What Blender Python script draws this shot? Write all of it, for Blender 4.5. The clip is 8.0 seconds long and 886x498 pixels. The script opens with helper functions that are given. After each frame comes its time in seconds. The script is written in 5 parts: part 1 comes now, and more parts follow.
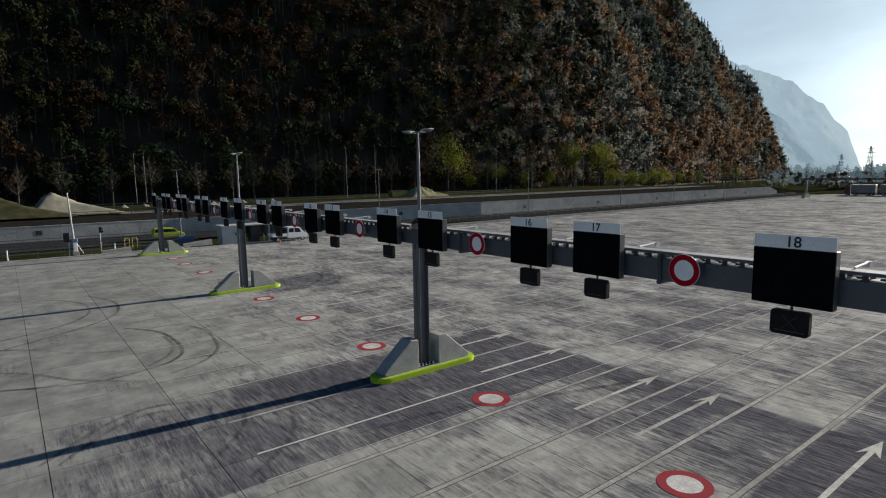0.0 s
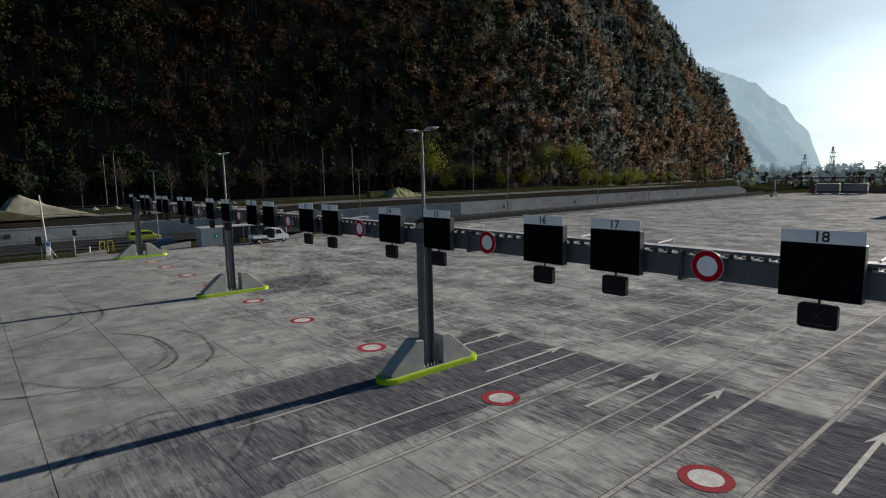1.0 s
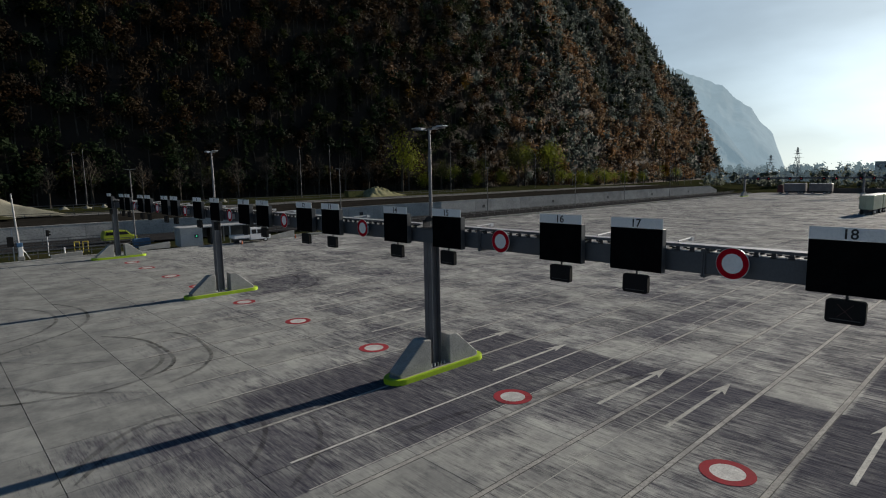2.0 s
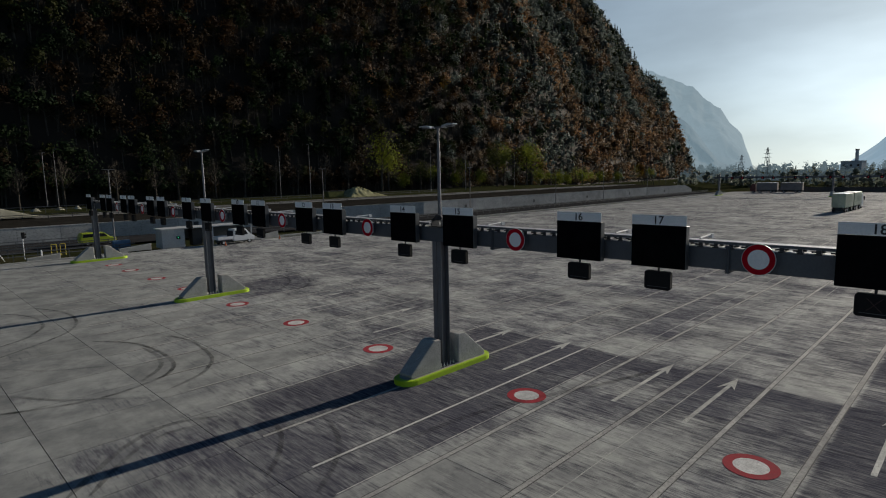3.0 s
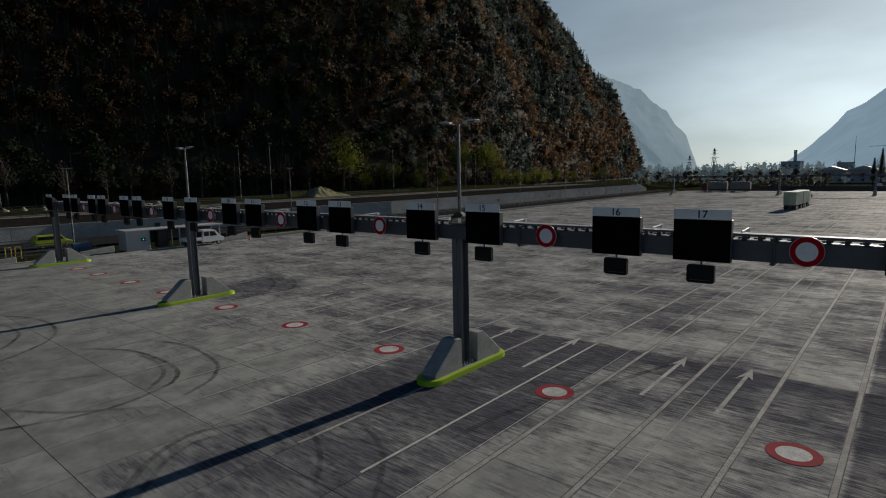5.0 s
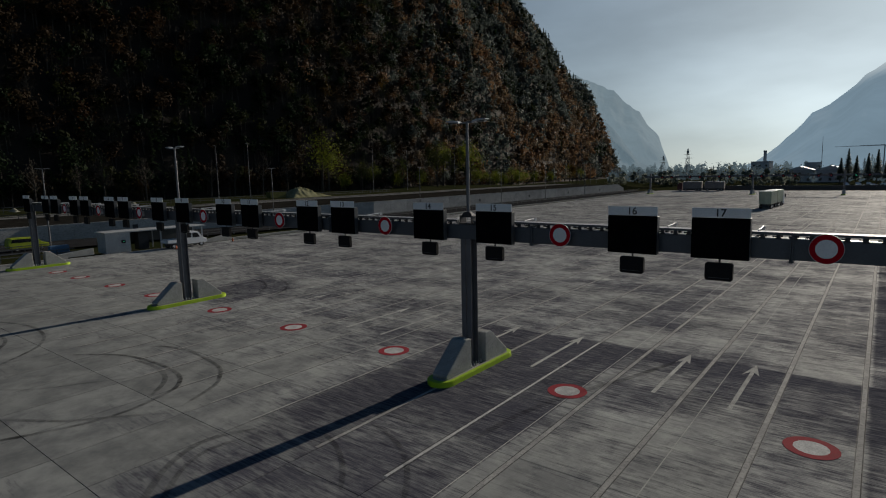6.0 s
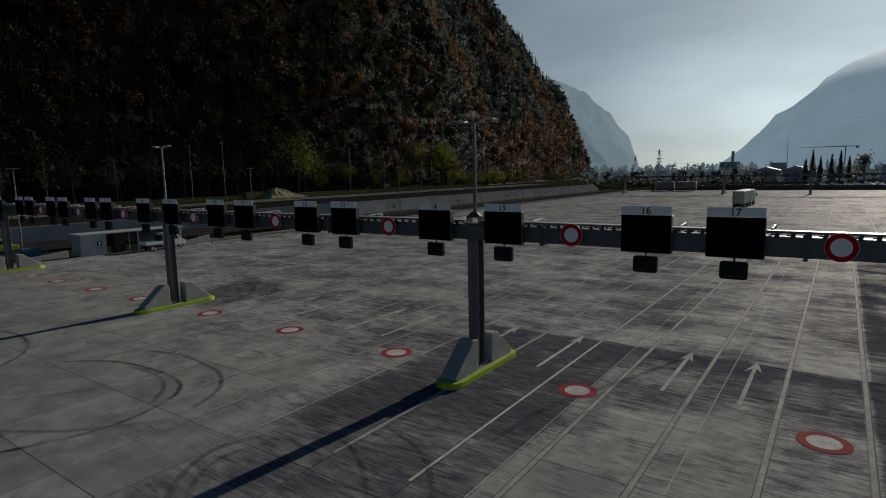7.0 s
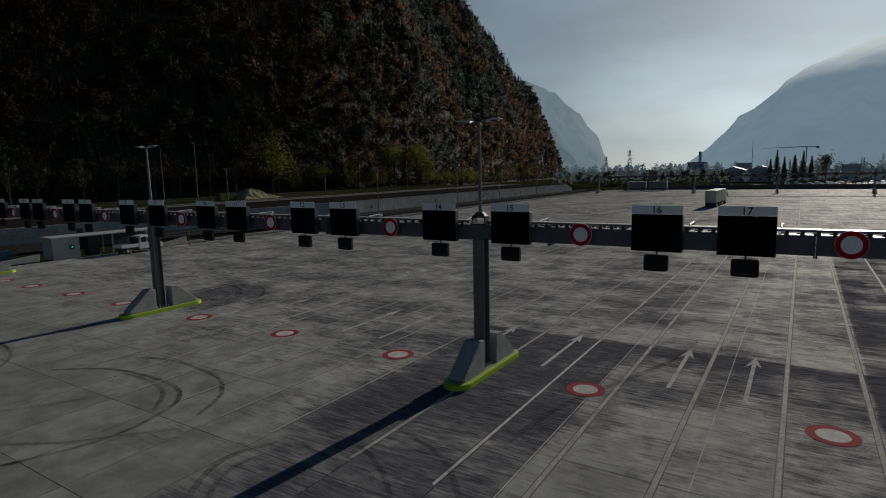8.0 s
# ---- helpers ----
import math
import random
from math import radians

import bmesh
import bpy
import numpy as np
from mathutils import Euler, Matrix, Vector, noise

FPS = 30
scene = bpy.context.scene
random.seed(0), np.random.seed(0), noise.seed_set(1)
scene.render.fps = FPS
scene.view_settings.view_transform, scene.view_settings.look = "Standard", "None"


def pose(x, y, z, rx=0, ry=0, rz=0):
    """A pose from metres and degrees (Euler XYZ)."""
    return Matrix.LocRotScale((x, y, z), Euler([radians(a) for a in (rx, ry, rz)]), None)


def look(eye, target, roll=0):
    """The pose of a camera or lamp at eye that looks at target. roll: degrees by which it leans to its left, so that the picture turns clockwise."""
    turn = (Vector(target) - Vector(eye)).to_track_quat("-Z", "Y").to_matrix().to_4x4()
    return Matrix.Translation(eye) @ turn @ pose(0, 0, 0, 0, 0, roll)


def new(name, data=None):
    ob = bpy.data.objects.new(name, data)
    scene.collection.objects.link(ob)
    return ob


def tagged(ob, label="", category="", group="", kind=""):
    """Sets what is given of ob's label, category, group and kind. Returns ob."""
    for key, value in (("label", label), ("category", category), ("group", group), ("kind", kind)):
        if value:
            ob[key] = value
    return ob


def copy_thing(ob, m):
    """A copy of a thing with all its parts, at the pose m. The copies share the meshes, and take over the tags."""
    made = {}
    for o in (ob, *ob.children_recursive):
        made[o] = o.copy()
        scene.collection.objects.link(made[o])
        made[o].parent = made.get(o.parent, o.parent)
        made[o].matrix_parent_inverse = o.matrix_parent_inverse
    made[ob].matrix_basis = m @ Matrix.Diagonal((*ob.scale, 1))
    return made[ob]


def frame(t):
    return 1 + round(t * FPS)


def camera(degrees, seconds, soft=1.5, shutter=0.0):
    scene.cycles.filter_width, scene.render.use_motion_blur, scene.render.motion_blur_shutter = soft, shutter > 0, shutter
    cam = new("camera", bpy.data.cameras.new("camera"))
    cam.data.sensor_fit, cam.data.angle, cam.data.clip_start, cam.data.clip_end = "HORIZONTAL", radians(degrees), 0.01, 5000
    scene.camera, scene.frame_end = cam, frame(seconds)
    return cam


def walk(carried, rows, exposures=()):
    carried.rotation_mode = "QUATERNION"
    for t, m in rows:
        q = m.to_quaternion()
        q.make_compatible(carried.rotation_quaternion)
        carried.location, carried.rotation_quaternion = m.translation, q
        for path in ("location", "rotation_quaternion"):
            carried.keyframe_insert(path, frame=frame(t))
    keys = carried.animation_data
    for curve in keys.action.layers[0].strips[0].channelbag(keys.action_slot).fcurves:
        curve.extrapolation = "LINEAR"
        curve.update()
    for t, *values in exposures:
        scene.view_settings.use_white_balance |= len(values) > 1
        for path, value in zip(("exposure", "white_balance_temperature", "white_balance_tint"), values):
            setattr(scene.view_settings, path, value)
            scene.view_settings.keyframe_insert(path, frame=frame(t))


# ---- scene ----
cam = camera(76.0, 8.0, 1.1)
PATH = [
    (0, (-0.943, 0.789, 9.741), (0.268, 2.361, 9.485), -0.9),
    (0.5, (-1.458, 1.325, 9.694), (-0.213, 2.869, 9.439), -1.0),
    (1, (-2.003, 1.865, 9.675), (-0.721, 3.379, 9.42), -1.1),
    (1.5, (-2.597, 2.44, 9.678), (-1.28, 3.922, 9.421), -1.0),
    (3, (-4.137, 4.277, 9.616), (-2.727, 5.672, 9.357), -1.1),
    (3.5, (-4.633, 4.888, 9.592), (-3.196, 6.255, 9.332), -1.1),
    (4, (-5.093, 5.524, 9.564), (-3.63, 6.861, 9.304), -1.1),
    (4.5, (-5.538, 6.163, 9.516), (-4.048, 7.472, 9.255), -1.1),
    (6, (-6.781, 8.101, 9.5), (-5.214, 9.316, 9.238), -1.2),
    (6.5, (-7.193, 8.79, 9.514), (-5.599, 9.97, 9.251), -1.2),
    (7, (-7.532, 9.471, 9.52), (-5.911, 10.612, 9.257), -1.2),
    (7.5, (-7.908, 10.152, 9.535), (-6.26, 11.253, 9.272), -1.2),
    (8, (-8.227, 10.852, 9.54), (-6.552, 11.913, 9.276), -1.3),
]
EXPO = [(0.0, 0.68), (1.5, 0.44), (3.5, 0.0), (4.5, -0.18), (6.5, -0.46), (8.0, -0.62)]
walk(cam, [(t, look(eye, target, roll)) for t, eye, target, roll in PATH], EXPO)

# ---- daylight: low hazy autumn sun down the valley ----
SUN_AZ, SUN_EL = -4.6, 17.0          # degrees from +x towards +y, and above the horizon
world = bpy.data.worlds.new("world")
scene.world = world
world.use_nodes = True
wn, wl = world.node_tree.nodes, world.node_tree.links
sky = wn.new("ShaderNodeTexSky")
sky.sky_type, sky.sun_disc = "NISHITA", False
sky.sun_elevation, sky.sun_rotation = radians(SUN_EL), radians(90 - SUN_AZ)
sky.air_density, sky.dust_density, sky.ozone_density, sky.altitude = 1.0, 1.0, 2.0, 300
wn["Background"].inputs["Strength"].default_value = 0.070
# valley haze: pale and bright near the horizon, deep blue overhead
coord = wn.new("ShaderNodeTexCoord")
axes = wn.new("ShaderNodeSeparateXYZ")
wl.new(coord.outputs["Generated"], axes.inputs["Vector"])


def by_height(low, high):
    r = wn.new("ShaderNodeMapRange")
    r.interpolation_type = "SMOOTHSTEP"
    r.inputs["From Min"].default_value, r.inputs["From Max"].default_value = 0.27, 0.68
    r.inputs["To Min"].default_value, r.inputs["To Max"].default_value = low, high
    wl.new(axes.outputs["Z"], r.inputs["Value"])
    return r.outputs["Result"]


pale = wn.new("ShaderNodeHueSaturation")
wl.new(by_height(0.45, 2.7), pale.inputs["Saturation"])
wl.new(by_height(1.0, 0.44), pale.inputs["Value"])
cool = wn.new("ShaderNodeMix")
cool.data_type, cool.blend_type = "RGBA", "MULTIPLY"
cool.inputs[0].default_value, cool.inputs[7].default_value = 1.0, (0.83, 1.0, 1.13, 1)
cloud = wn.new("ShaderNodeTexNoise")
cloud.inputs["Scale"].default_value, cloud.inputs["Detail"].default_value = 2.2, 5
flat = wn.new("ShaderNodeMapping")
flat.inputs["Scale"].default_value = (1, 1, 3.2)
wl.new(coord.outputs["Generated"], flat.inputs["Vector"])
wl.new(flat.outputs["Vector"], cloud.inputs["Vector"])
veil = wn.new("ShaderNodeMapRange")
veil.inputs["From Min"].default_value, veil.inputs["From Max"].default_value = 0.42, 0.75
veil.inputs["To Min"].default_value, veil.inputs["To Max"].default_value = 0.96, 1.36
wl.new(cloud.outputs["Fac"], veil.inputs["Value"])
thin = wn.new("ShaderNodeVectorMath")
thin.operation = "SCALE"
part_of = wn.new("ShaderNodeVectorMath")          # haze evens out the glare round the sun: c / (1 + c / 25)
part_of.operation = "MULTIPLY_ADD"
part_of.inputs[1].default_value, part_of.inputs[2].default_value = (1 / 25, 1 / 25, 1 / 25), (1, 1, 1)
soft = wn.new("ShaderNodeVectorMath")
soft.operation = "DIVIDE"
wl.new(sky.outputs["Color"], part_of.inputs[0])
wl.new(sky.outputs["Color"], soft.inputs[0])
wl.new(part_of.outputs["Vector"], soft.inputs[1])
wl.new(soft.outputs["Vector"], pale.inputs["Color"])
wl.new(pale.outputs["Color"], cool.inputs[6])
wl.new(cool.outputs[2], thin.inputs[0])
wl.new(veil.outputs["Result"], thin.inputs["Scale"])
wl.new(thin.outputs["Vector"], wn["Background"].inputs["Color"])
sun_dir = Vector((math.cos(radians(SUN_EL)) * math.cos(radians(SUN_AZ)),
                  math.cos(radians(SUN_EL)) * math.sin(radians(SUN_AZ)), math.sin(radians(SUN_EL))))
sun = new("sun", bpy.data.lights.new("sun", "SUN"))
sun.data.energy, sun.data.angle, sun.data.color = 5.0, radians(0.6), (1.0, 0.905, 0.775)
sun.matrix_world = look(sun_dir * 200, (0, 0, 0))


# ---- materials ----
def nodes_of(name):
    m = bpy.data.materials.new(name)
    m.use_nodes = True
    nt = m.node_tree
    return m, nt.nodes, nt.links, nt.nodes["Principled BSDF"]


def tex_noise(N, L, scale, detail=4.0, rough=0.55, stretch=None, offset=(0, 0, 0)):
    """Noise over world positions, stretched by a factor per axis."""
    geo = N.new("ShaderNodeNewGeometry")
    mp = N.new("ShaderNodeMapping")
    mp.inputs["Scale"].default_value = stretch or (1, 1, 1)
    mp.inputs["Location"].default_value = offset
    L.new(geo.outputs["Position"], mp.inputs["Vector"])
    t = N.new("ShaderNodeTexNoise")
    t.inputs["Scale"].default_value, t.inputs["Detail"].default_value = scale, detail
    t.inputs["Roughness"].default_value = rough
    L.new(mp.outputs["Vector"], t.inputs["Vector"])
    return t.outputs["Fac"]


def ramp(N, L, fac, lo, hi, a=(0, 0, 0, 1), b=(1, 1, 1, 1)):
    r = N.new("ShaderNodeValToRGB")
    r.color_ramp.elements[0].position, r.color_ramp.elements[1].position = lo, hi
    r.color_ramp.elements[0].color, r.color_ramp.elements[1].color = a, b
    L.new(fac, r.inputs["Fac"])
    return r.outputs["Color"]


def mix(N, L, fac, a, b, mode="MIX"):
    m = N.new("ShaderNodeMix")
    m.data_type, m.blend_type = "RGBA", mode
    if isinstance(fac, (int, float)):
        m.inputs[0].default_value = fac
    else:
        L.new(fac, m.inputs[0])
    for k, v in ((6, a), (7, b)):
        if isinstance(v, tuple):
            m.inputs[k].default_value = (*v[:3], 1)
        else:
            L.new(v, m.inputs[k])
    return m.outputs[2]


def bump(N, L, bsdf, height, strength, dist):
    b = N.new("ShaderNodeBump")
    b.inputs["Strength"].default_value, b.inputs["Distance"].default_value = strength, dist
    L.new(height, b.inputs["Height"])
    L.new(b.outputs["Normal"], bsdf.inputs["Normal"])


def surf(name, c1, c2, scale=3.0, rough=0.7, metal=0.0, bumpiness=0.25, fine=12.0, vary=0.12, stretch=None, spec=0.5, dirt=0.72):
    """A worn surface: two colours blended by coarse noise, darkened a little by a finer one, each object slightly apart."""
    m, N, L, bsdf = nodes_of(name)
    coarse = tex_noise(N, L, scale, 5, 0.6, stretch)
    small = tex_noise(N, L, scale * fine, 3, 0.6, stretch, (3, 7, 1))
    col = mix(N, L, ramp(N, L, coarse, 0.35, 0.65), c1, c2)
    col = mix(N, L, ramp(N, L, small, 0.45, 0.75), col, tuple(dirt * v for v in c1))
    info = N.new("ShaderNodeObjectInfo")
    hsv = N.new("ShaderNodeHueSaturation")
    rng = N.new("ShaderNodeMapRange")
    rng.inputs["To Min"].default_value, rng.inputs["To Max"].default_value = 1 - vary, 1 + vary
    L.new(info.outputs["Random"], rng.inputs["Value"])
    L.new(rng.outputs["Result"], hsv.inputs["Value"])
    L.new(col, hsv.inputs["Color"])
    L.new(hsv.outputs["Color"], bsdf.inputs["Base Color"])
    bsdf.inputs["Metallic"].default_value = metal
    bsdf.inputs["Specular IOR Level"].default_value = spec
    rr = N.new("ShaderNodeMapRange")
    rr.inputs["To Min"].default_value, rr.inputs["To Max"].default_value = max(0.05, rough - 0.12), min(1, rough + 0.12)
    L.new(coarse, rr.inputs["Value"])
    L.new(rr.outputs["Result"], bsdf.inputs["Roughness"])
    if bumpiness:
        bump(N, L, bsdf, small, bumpiness, 0.01)
    return m


def weigh(N, L, *terms):
    """The sum of values, each times its weight."""
    total = None
    for value, weight in terms:
        m = N.new("ShaderNodeMath")
        m.operation = "MULTIPLY_ADD"
        L.new(value, m.inputs[0])
        m.inputs[1].default_value = weight
        if total is None:
            m.inputs[2].default_value = 0.0
        else:
            L.new(total, m.inputs[2])
        total = m.outputs["Value"]
    return total


def stain_zone(N, L, where, x0, x1, y0, y1, ex0, ex1, ey0, ey1):
    """1 inside a rectangle of the plan, 0 outside, each edge fading over its own width."""
    total = None
    for axis, at, width, sign in (("X", x0, ex0, 1), ("X", x1, ex1, -1), ("Y", y0, ey0, 1), ("Y", y1, ey1, -1)):
        r = N.new("ShaderNodeMapRange")
        r.interpolation_type = "SMOOTHSTEP"
        lo, hi = (at - width, at) if sign > 0 else (at, at + width)
        r.inputs["From Min"].default_value, r.inputs["From Max"].default_value = lo, hi
        r.inputs["To Min"].default_value, r.inputs["To Max"].default_value = (0, 1) if sign > 0 else (1, 0)
        L.new(where.outputs[axis], r.inputs["Value"])
        if total is None:
            total = r.outputs["Result"]
        else:
            m = N.new("ShaderNodeMath")
            m.operation = "MULTIPLY"
            L.new(total, m.inputs[0])
            L.new(r.outputs["Result"], m.inputs[1])
            total = m.outputs["Value"]
    return total


def slab_noise(N, L, place, scale, detail, rough, stretch):
    mp = N.new("ShaderNodeMapping")
    mp.inputs["Scale"].default_value = stretch
    L.new(place, mp.inputs["Vector"])
    t = N.new("ShaderNodeTexNoise")
    t.inputs["Scale"].default_value, t.inputs["Detail"].default_value = scale, detail
    t.inputs["Roughness"].default_value = rough
    L.new(mp.outputs["Vector"], t.inputs["Vector"])
    return t.outputs["Fac"]


def slab_material(name, island):
    """Broom-finished paving concrete: brushed across the lanes slab by slab, smeared with rubber where lorries queue and brake."""
    m, N, L, bsdf = nodes_of(name)
    geo = N.new("ShaderNodeNewGeometry")
    where = N.new("ShaderNodeSeparateXYZ")
    L.new(geo.outputs["Position"], where.inputs["Vector"])
    info = geo if island else N.new("ShaderNodeObjectInfo")
    cast = info.outputs["Random Per Island" if island else "Random"]
    # each slab was brushed by itself: its streaks start anew at its edges
    shift = N.new("ShaderNodeCombineXYZ")
    for axis, far in (("X", 37.0), ("Y", 91.0)):
        k = N.new("ShaderNodeMath")
        k.operation = "MULTIPLY"
        k.inputs[1].default_value = far
        L.new(cast, k.inputs[0])
        L.new(k.outputs["Value"], shift.inputs[axis])
    own = N.new("ShaderNodeVectorMath")
    own.operation = "ADD"
    L.new(geo.outputs["Position"], own.inputs[0])
    L.new(shift.outputs["Vector"], own.inputs[1])
    own = own.outputs["Vector"]
    wide = tex_noise(N, L, 0.10, 5, 0.6, (2.2, 0.55, 1), (17, 5, 0))
    patch = tex_noise(N, L, 0.30, 6, 0.62, (1.0, 0.6, 1))
    cross = slab_noise(N, L, own, 0.95, 9, 0.74, (2.4, 0.36, 1))
    cross2 = slab_noise(N, L, own, 2.6, 6, 0.72, (3.0, 0.24, 1))
    lanes = tex_noise(N, L, 0.7, 4, 0.6, (0.16, 1.6, 1), (11, 3, 0))
    broom = slab_noise(N, L, own, 7.0, 3, 0.7, (4.6, 0.12, 1))
    cloudy = tex_noise(N, L, 0.55, 6, 0.68, None, (60, 31, 0))
    grain = tex_noise(N, L, 60.0, 2, 0.6)
    speckle = tex_noise(N, L, 1.6, 8, 0.78, (1.5, 0.6, 1), (42, 13, 0))
    # the lanes behind the stop line are used, the apron before it is nearly new
    used = N.new("ShaderNodeMapRange")
    used.interpolation_type = "SMOOTHSTEP"
    used.inputs["From Min"].default_value, used.inputs["From Max"].default_value = -8.0, 14.0
    used.inputs["To Min"].default_value, used.inputs["To Max"].default_value = 0.0, 1.0
    L.new(weigh(N, L, (where.outputs["X"], 1.0), (where.outputs["Y"], -0.22)), used.inputs["Value"])
    queue = stain_zone(N, L, where, 4.5, 22.5, 18.1, 26.0, 9.0, 0.25, 0.12, 2.4)
    brake = stain_zone(N, L, where, 22.4, 22.85, 5.0, 21.0, 3.2, 0.15, 2.0, 2.5)
    lane17 = stain_zone(N, L, where, 17.5, 22.6, 3.0, 17.2, 2.5, 0.3, 1.5, 0.3)
    far_lane = stain_zone(N, L, where, 17.0, 24.0, 47.5, 54.0, 2.0, 2.0, 0.5, 1.5)
    side_lane = stain_zone(N, L, where, 6.0, 60.0, -4.0, 7.8, 5.0, 20.0, 0.2, 0.2)
    soil = weigh(N, L, (wide, 0.28), (patch, 0.56), (cross, 0.42), (cross2, 0.28), (broom, 0.10), (speckle, 0.26), (lanes, 0.16), (cast, 0.05),
                 (used.outputs["Result"], 0.16), (queue, 0.185), (brake, 0.15), (lane17, 0.05), (far_lane, 0.12), (side_lane, 0.12))
    dark, pale = (0.042, 0.042, 0.058), (0.50, 0.51, 0.475)
    fresh = mix(N, L, ramp(N, L, cloudy, 0.38, 0.62), (0.31, 0.317, 0.308), pale)
    # apron colour multiplied darker: lens vignetting put into the concrete
    fresh = mix(N, L, used.outputs["Result"], mix(N, L, 1.0, fresh, (0.55, 0.56, 0.575), "MULTIPLY"), fresh)
    level = N.new("ShaderNodeMapRange")
    level.interpolation_type = "SMOOTHSTEP"
    level.inputs["From Min"].default_value, level.inputs["From Max"].default_value = 1.085, 1.39
    L.new(soil, level.inputs["Value"])
    grime = level.outputs["Result"]
    col = mix(N, L, mix(N, L, 0.95, (0, 0, 0), grime), fresh, (0.098, 0.097, 0.116))
    # brushed ridges hold the dirt: the dirtier, the streakier
    dirty = mix(N, L, 0.22, grime, used.outputs["Result"])
    for noise_out, share, lo, hi in ((cross2, 0.78, 0.47, 0.59), (broom, 0.66, 0.48, 0.57), (speckle, 0.45, 0.50, 0.64)):
        streak = mix(N, L, 1.0, ramp(N, L, noise_out, lo, hi), dirty, "MULTIPLY")
        col = mix(N, L, mix(N, L, share, (0, 0, 0), streak), col, dark)
    scraped = slab_noise(N, L, own, 5.0, 4, 0.7, (3.6, 0.16, 1))
    col = mix(N, L, mix(N, L, 0.34, (0, 0, 0), ramp(N, L, scraped, 0.50, 0.64)), col, fresh)
    rng = N.new("ShaderNodeMapRange")
    rng.inputs["To Min"].default_value, rng.inputs["To Max"].default_value = 0.88, 1.10
    L.new(cast, rng.inputs["Value"])
    hsv = N.new("ShaderNodeHueSaturation")
    L.new(rng.outputs["Result"], hsv.inputs["Value"])
    L.new(col, hsv.inputs["Color"])
    L.new(hsv.outputs["Color"], bsdf.inputs["Base Color"])
    rr = N.new("ShaderNodeMapRange")
    rr.inputs["To Min"].default_value, rr.inputs["To Max"].default_value = 0.58, 0.86
    L.new(cross, rr.inputs["Value"])
    L.new(rr.outputs["Result"], bsdf.inputs["Roughness"])
    shine = N.new("ShaderNodeMapRange")
    shine.inputs["To Min"].default_value, shine.inputs["To Max"].default_value = 0.014, 0.0
    L.new(grime, shine.inputs["Value"])
    L.new(shine.outputs["Result"], bsdf.inputs["Specular IOR Level"])
    bump(N, L, bsdf, mix(N, L, 0.35, broom, grain), 0.4, 0.006)
    return m


def leaf_material(name, c1, c2, gloss=0.06):
    m, N, L, bsdf = nodes_of(name)
    geo = N.new("ShaderNodeNewGeometry")
    col = mix(N, L, geo.outputs["Random Per Island"], c1, c2)
    patch = tex_noise(N, L, 0.06, 2)
    col = mix(N, L, ramp(N, L, patch, 0.4, 0.7), col, tuple(0.6 * v for v in c1))
    L.new(col, bsdf.inputs["Base Color"])
    bsdf.inputs["Roughness"].default_value = 0.7
    bsdf.inputs["Specular IOR Level"].default_value = gloss
    tr = N.new("ShaderNodeBsdfTranslucent")
    L.new(col, tr.inputs["Color"])
    ms = N.new("ShaderNodeMixShader")
    ms.inputs["Fac"].default_value = 0.45
    L.new(bsdf.outputs["BSDF"], ms.inputs[1])
    L.new(tr.outputs["BSDF"], ms.inputs[2])
    L.new(ms.outputs["Shader"], N["Material Output"].inputs["Surface"])
    return m


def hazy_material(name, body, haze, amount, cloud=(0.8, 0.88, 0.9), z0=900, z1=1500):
    """Mountains kilometres away, and farther woods: the lit valley haze that hides their tops is painted in as
    emission, a plain distant backdrop.
    """
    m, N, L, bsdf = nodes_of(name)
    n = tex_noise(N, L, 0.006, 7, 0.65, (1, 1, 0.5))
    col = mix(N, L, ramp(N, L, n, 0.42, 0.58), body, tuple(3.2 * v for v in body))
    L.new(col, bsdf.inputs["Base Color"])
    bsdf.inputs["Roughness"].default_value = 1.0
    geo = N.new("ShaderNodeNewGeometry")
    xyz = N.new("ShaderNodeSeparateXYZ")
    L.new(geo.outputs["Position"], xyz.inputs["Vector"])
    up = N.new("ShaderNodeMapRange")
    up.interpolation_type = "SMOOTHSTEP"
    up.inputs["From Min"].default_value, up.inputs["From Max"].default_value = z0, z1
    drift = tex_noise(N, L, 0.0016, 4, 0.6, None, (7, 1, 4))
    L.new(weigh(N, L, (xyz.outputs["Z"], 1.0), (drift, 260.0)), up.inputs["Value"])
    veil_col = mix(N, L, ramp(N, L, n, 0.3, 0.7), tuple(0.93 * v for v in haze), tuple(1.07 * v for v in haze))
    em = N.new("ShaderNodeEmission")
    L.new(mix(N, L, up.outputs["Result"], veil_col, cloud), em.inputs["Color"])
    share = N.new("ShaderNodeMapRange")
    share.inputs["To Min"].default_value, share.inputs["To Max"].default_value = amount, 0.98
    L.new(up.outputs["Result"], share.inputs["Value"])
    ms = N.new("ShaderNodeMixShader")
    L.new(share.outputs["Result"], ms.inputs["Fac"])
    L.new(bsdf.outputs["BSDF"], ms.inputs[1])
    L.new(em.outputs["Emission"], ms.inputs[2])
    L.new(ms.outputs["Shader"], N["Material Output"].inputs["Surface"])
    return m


def glow(name, color, strength):
    m, N, L, bsdf = nodes_of(name)
    bsdf.inputs["Base Color"].default_value = (*(0.3 * v for v in color), 1)
    bsdf.inputs["Emission Color"].default_value = (*color, 1)
    bsdf.inputs["Emission Strength"].default_value = strength
    return m


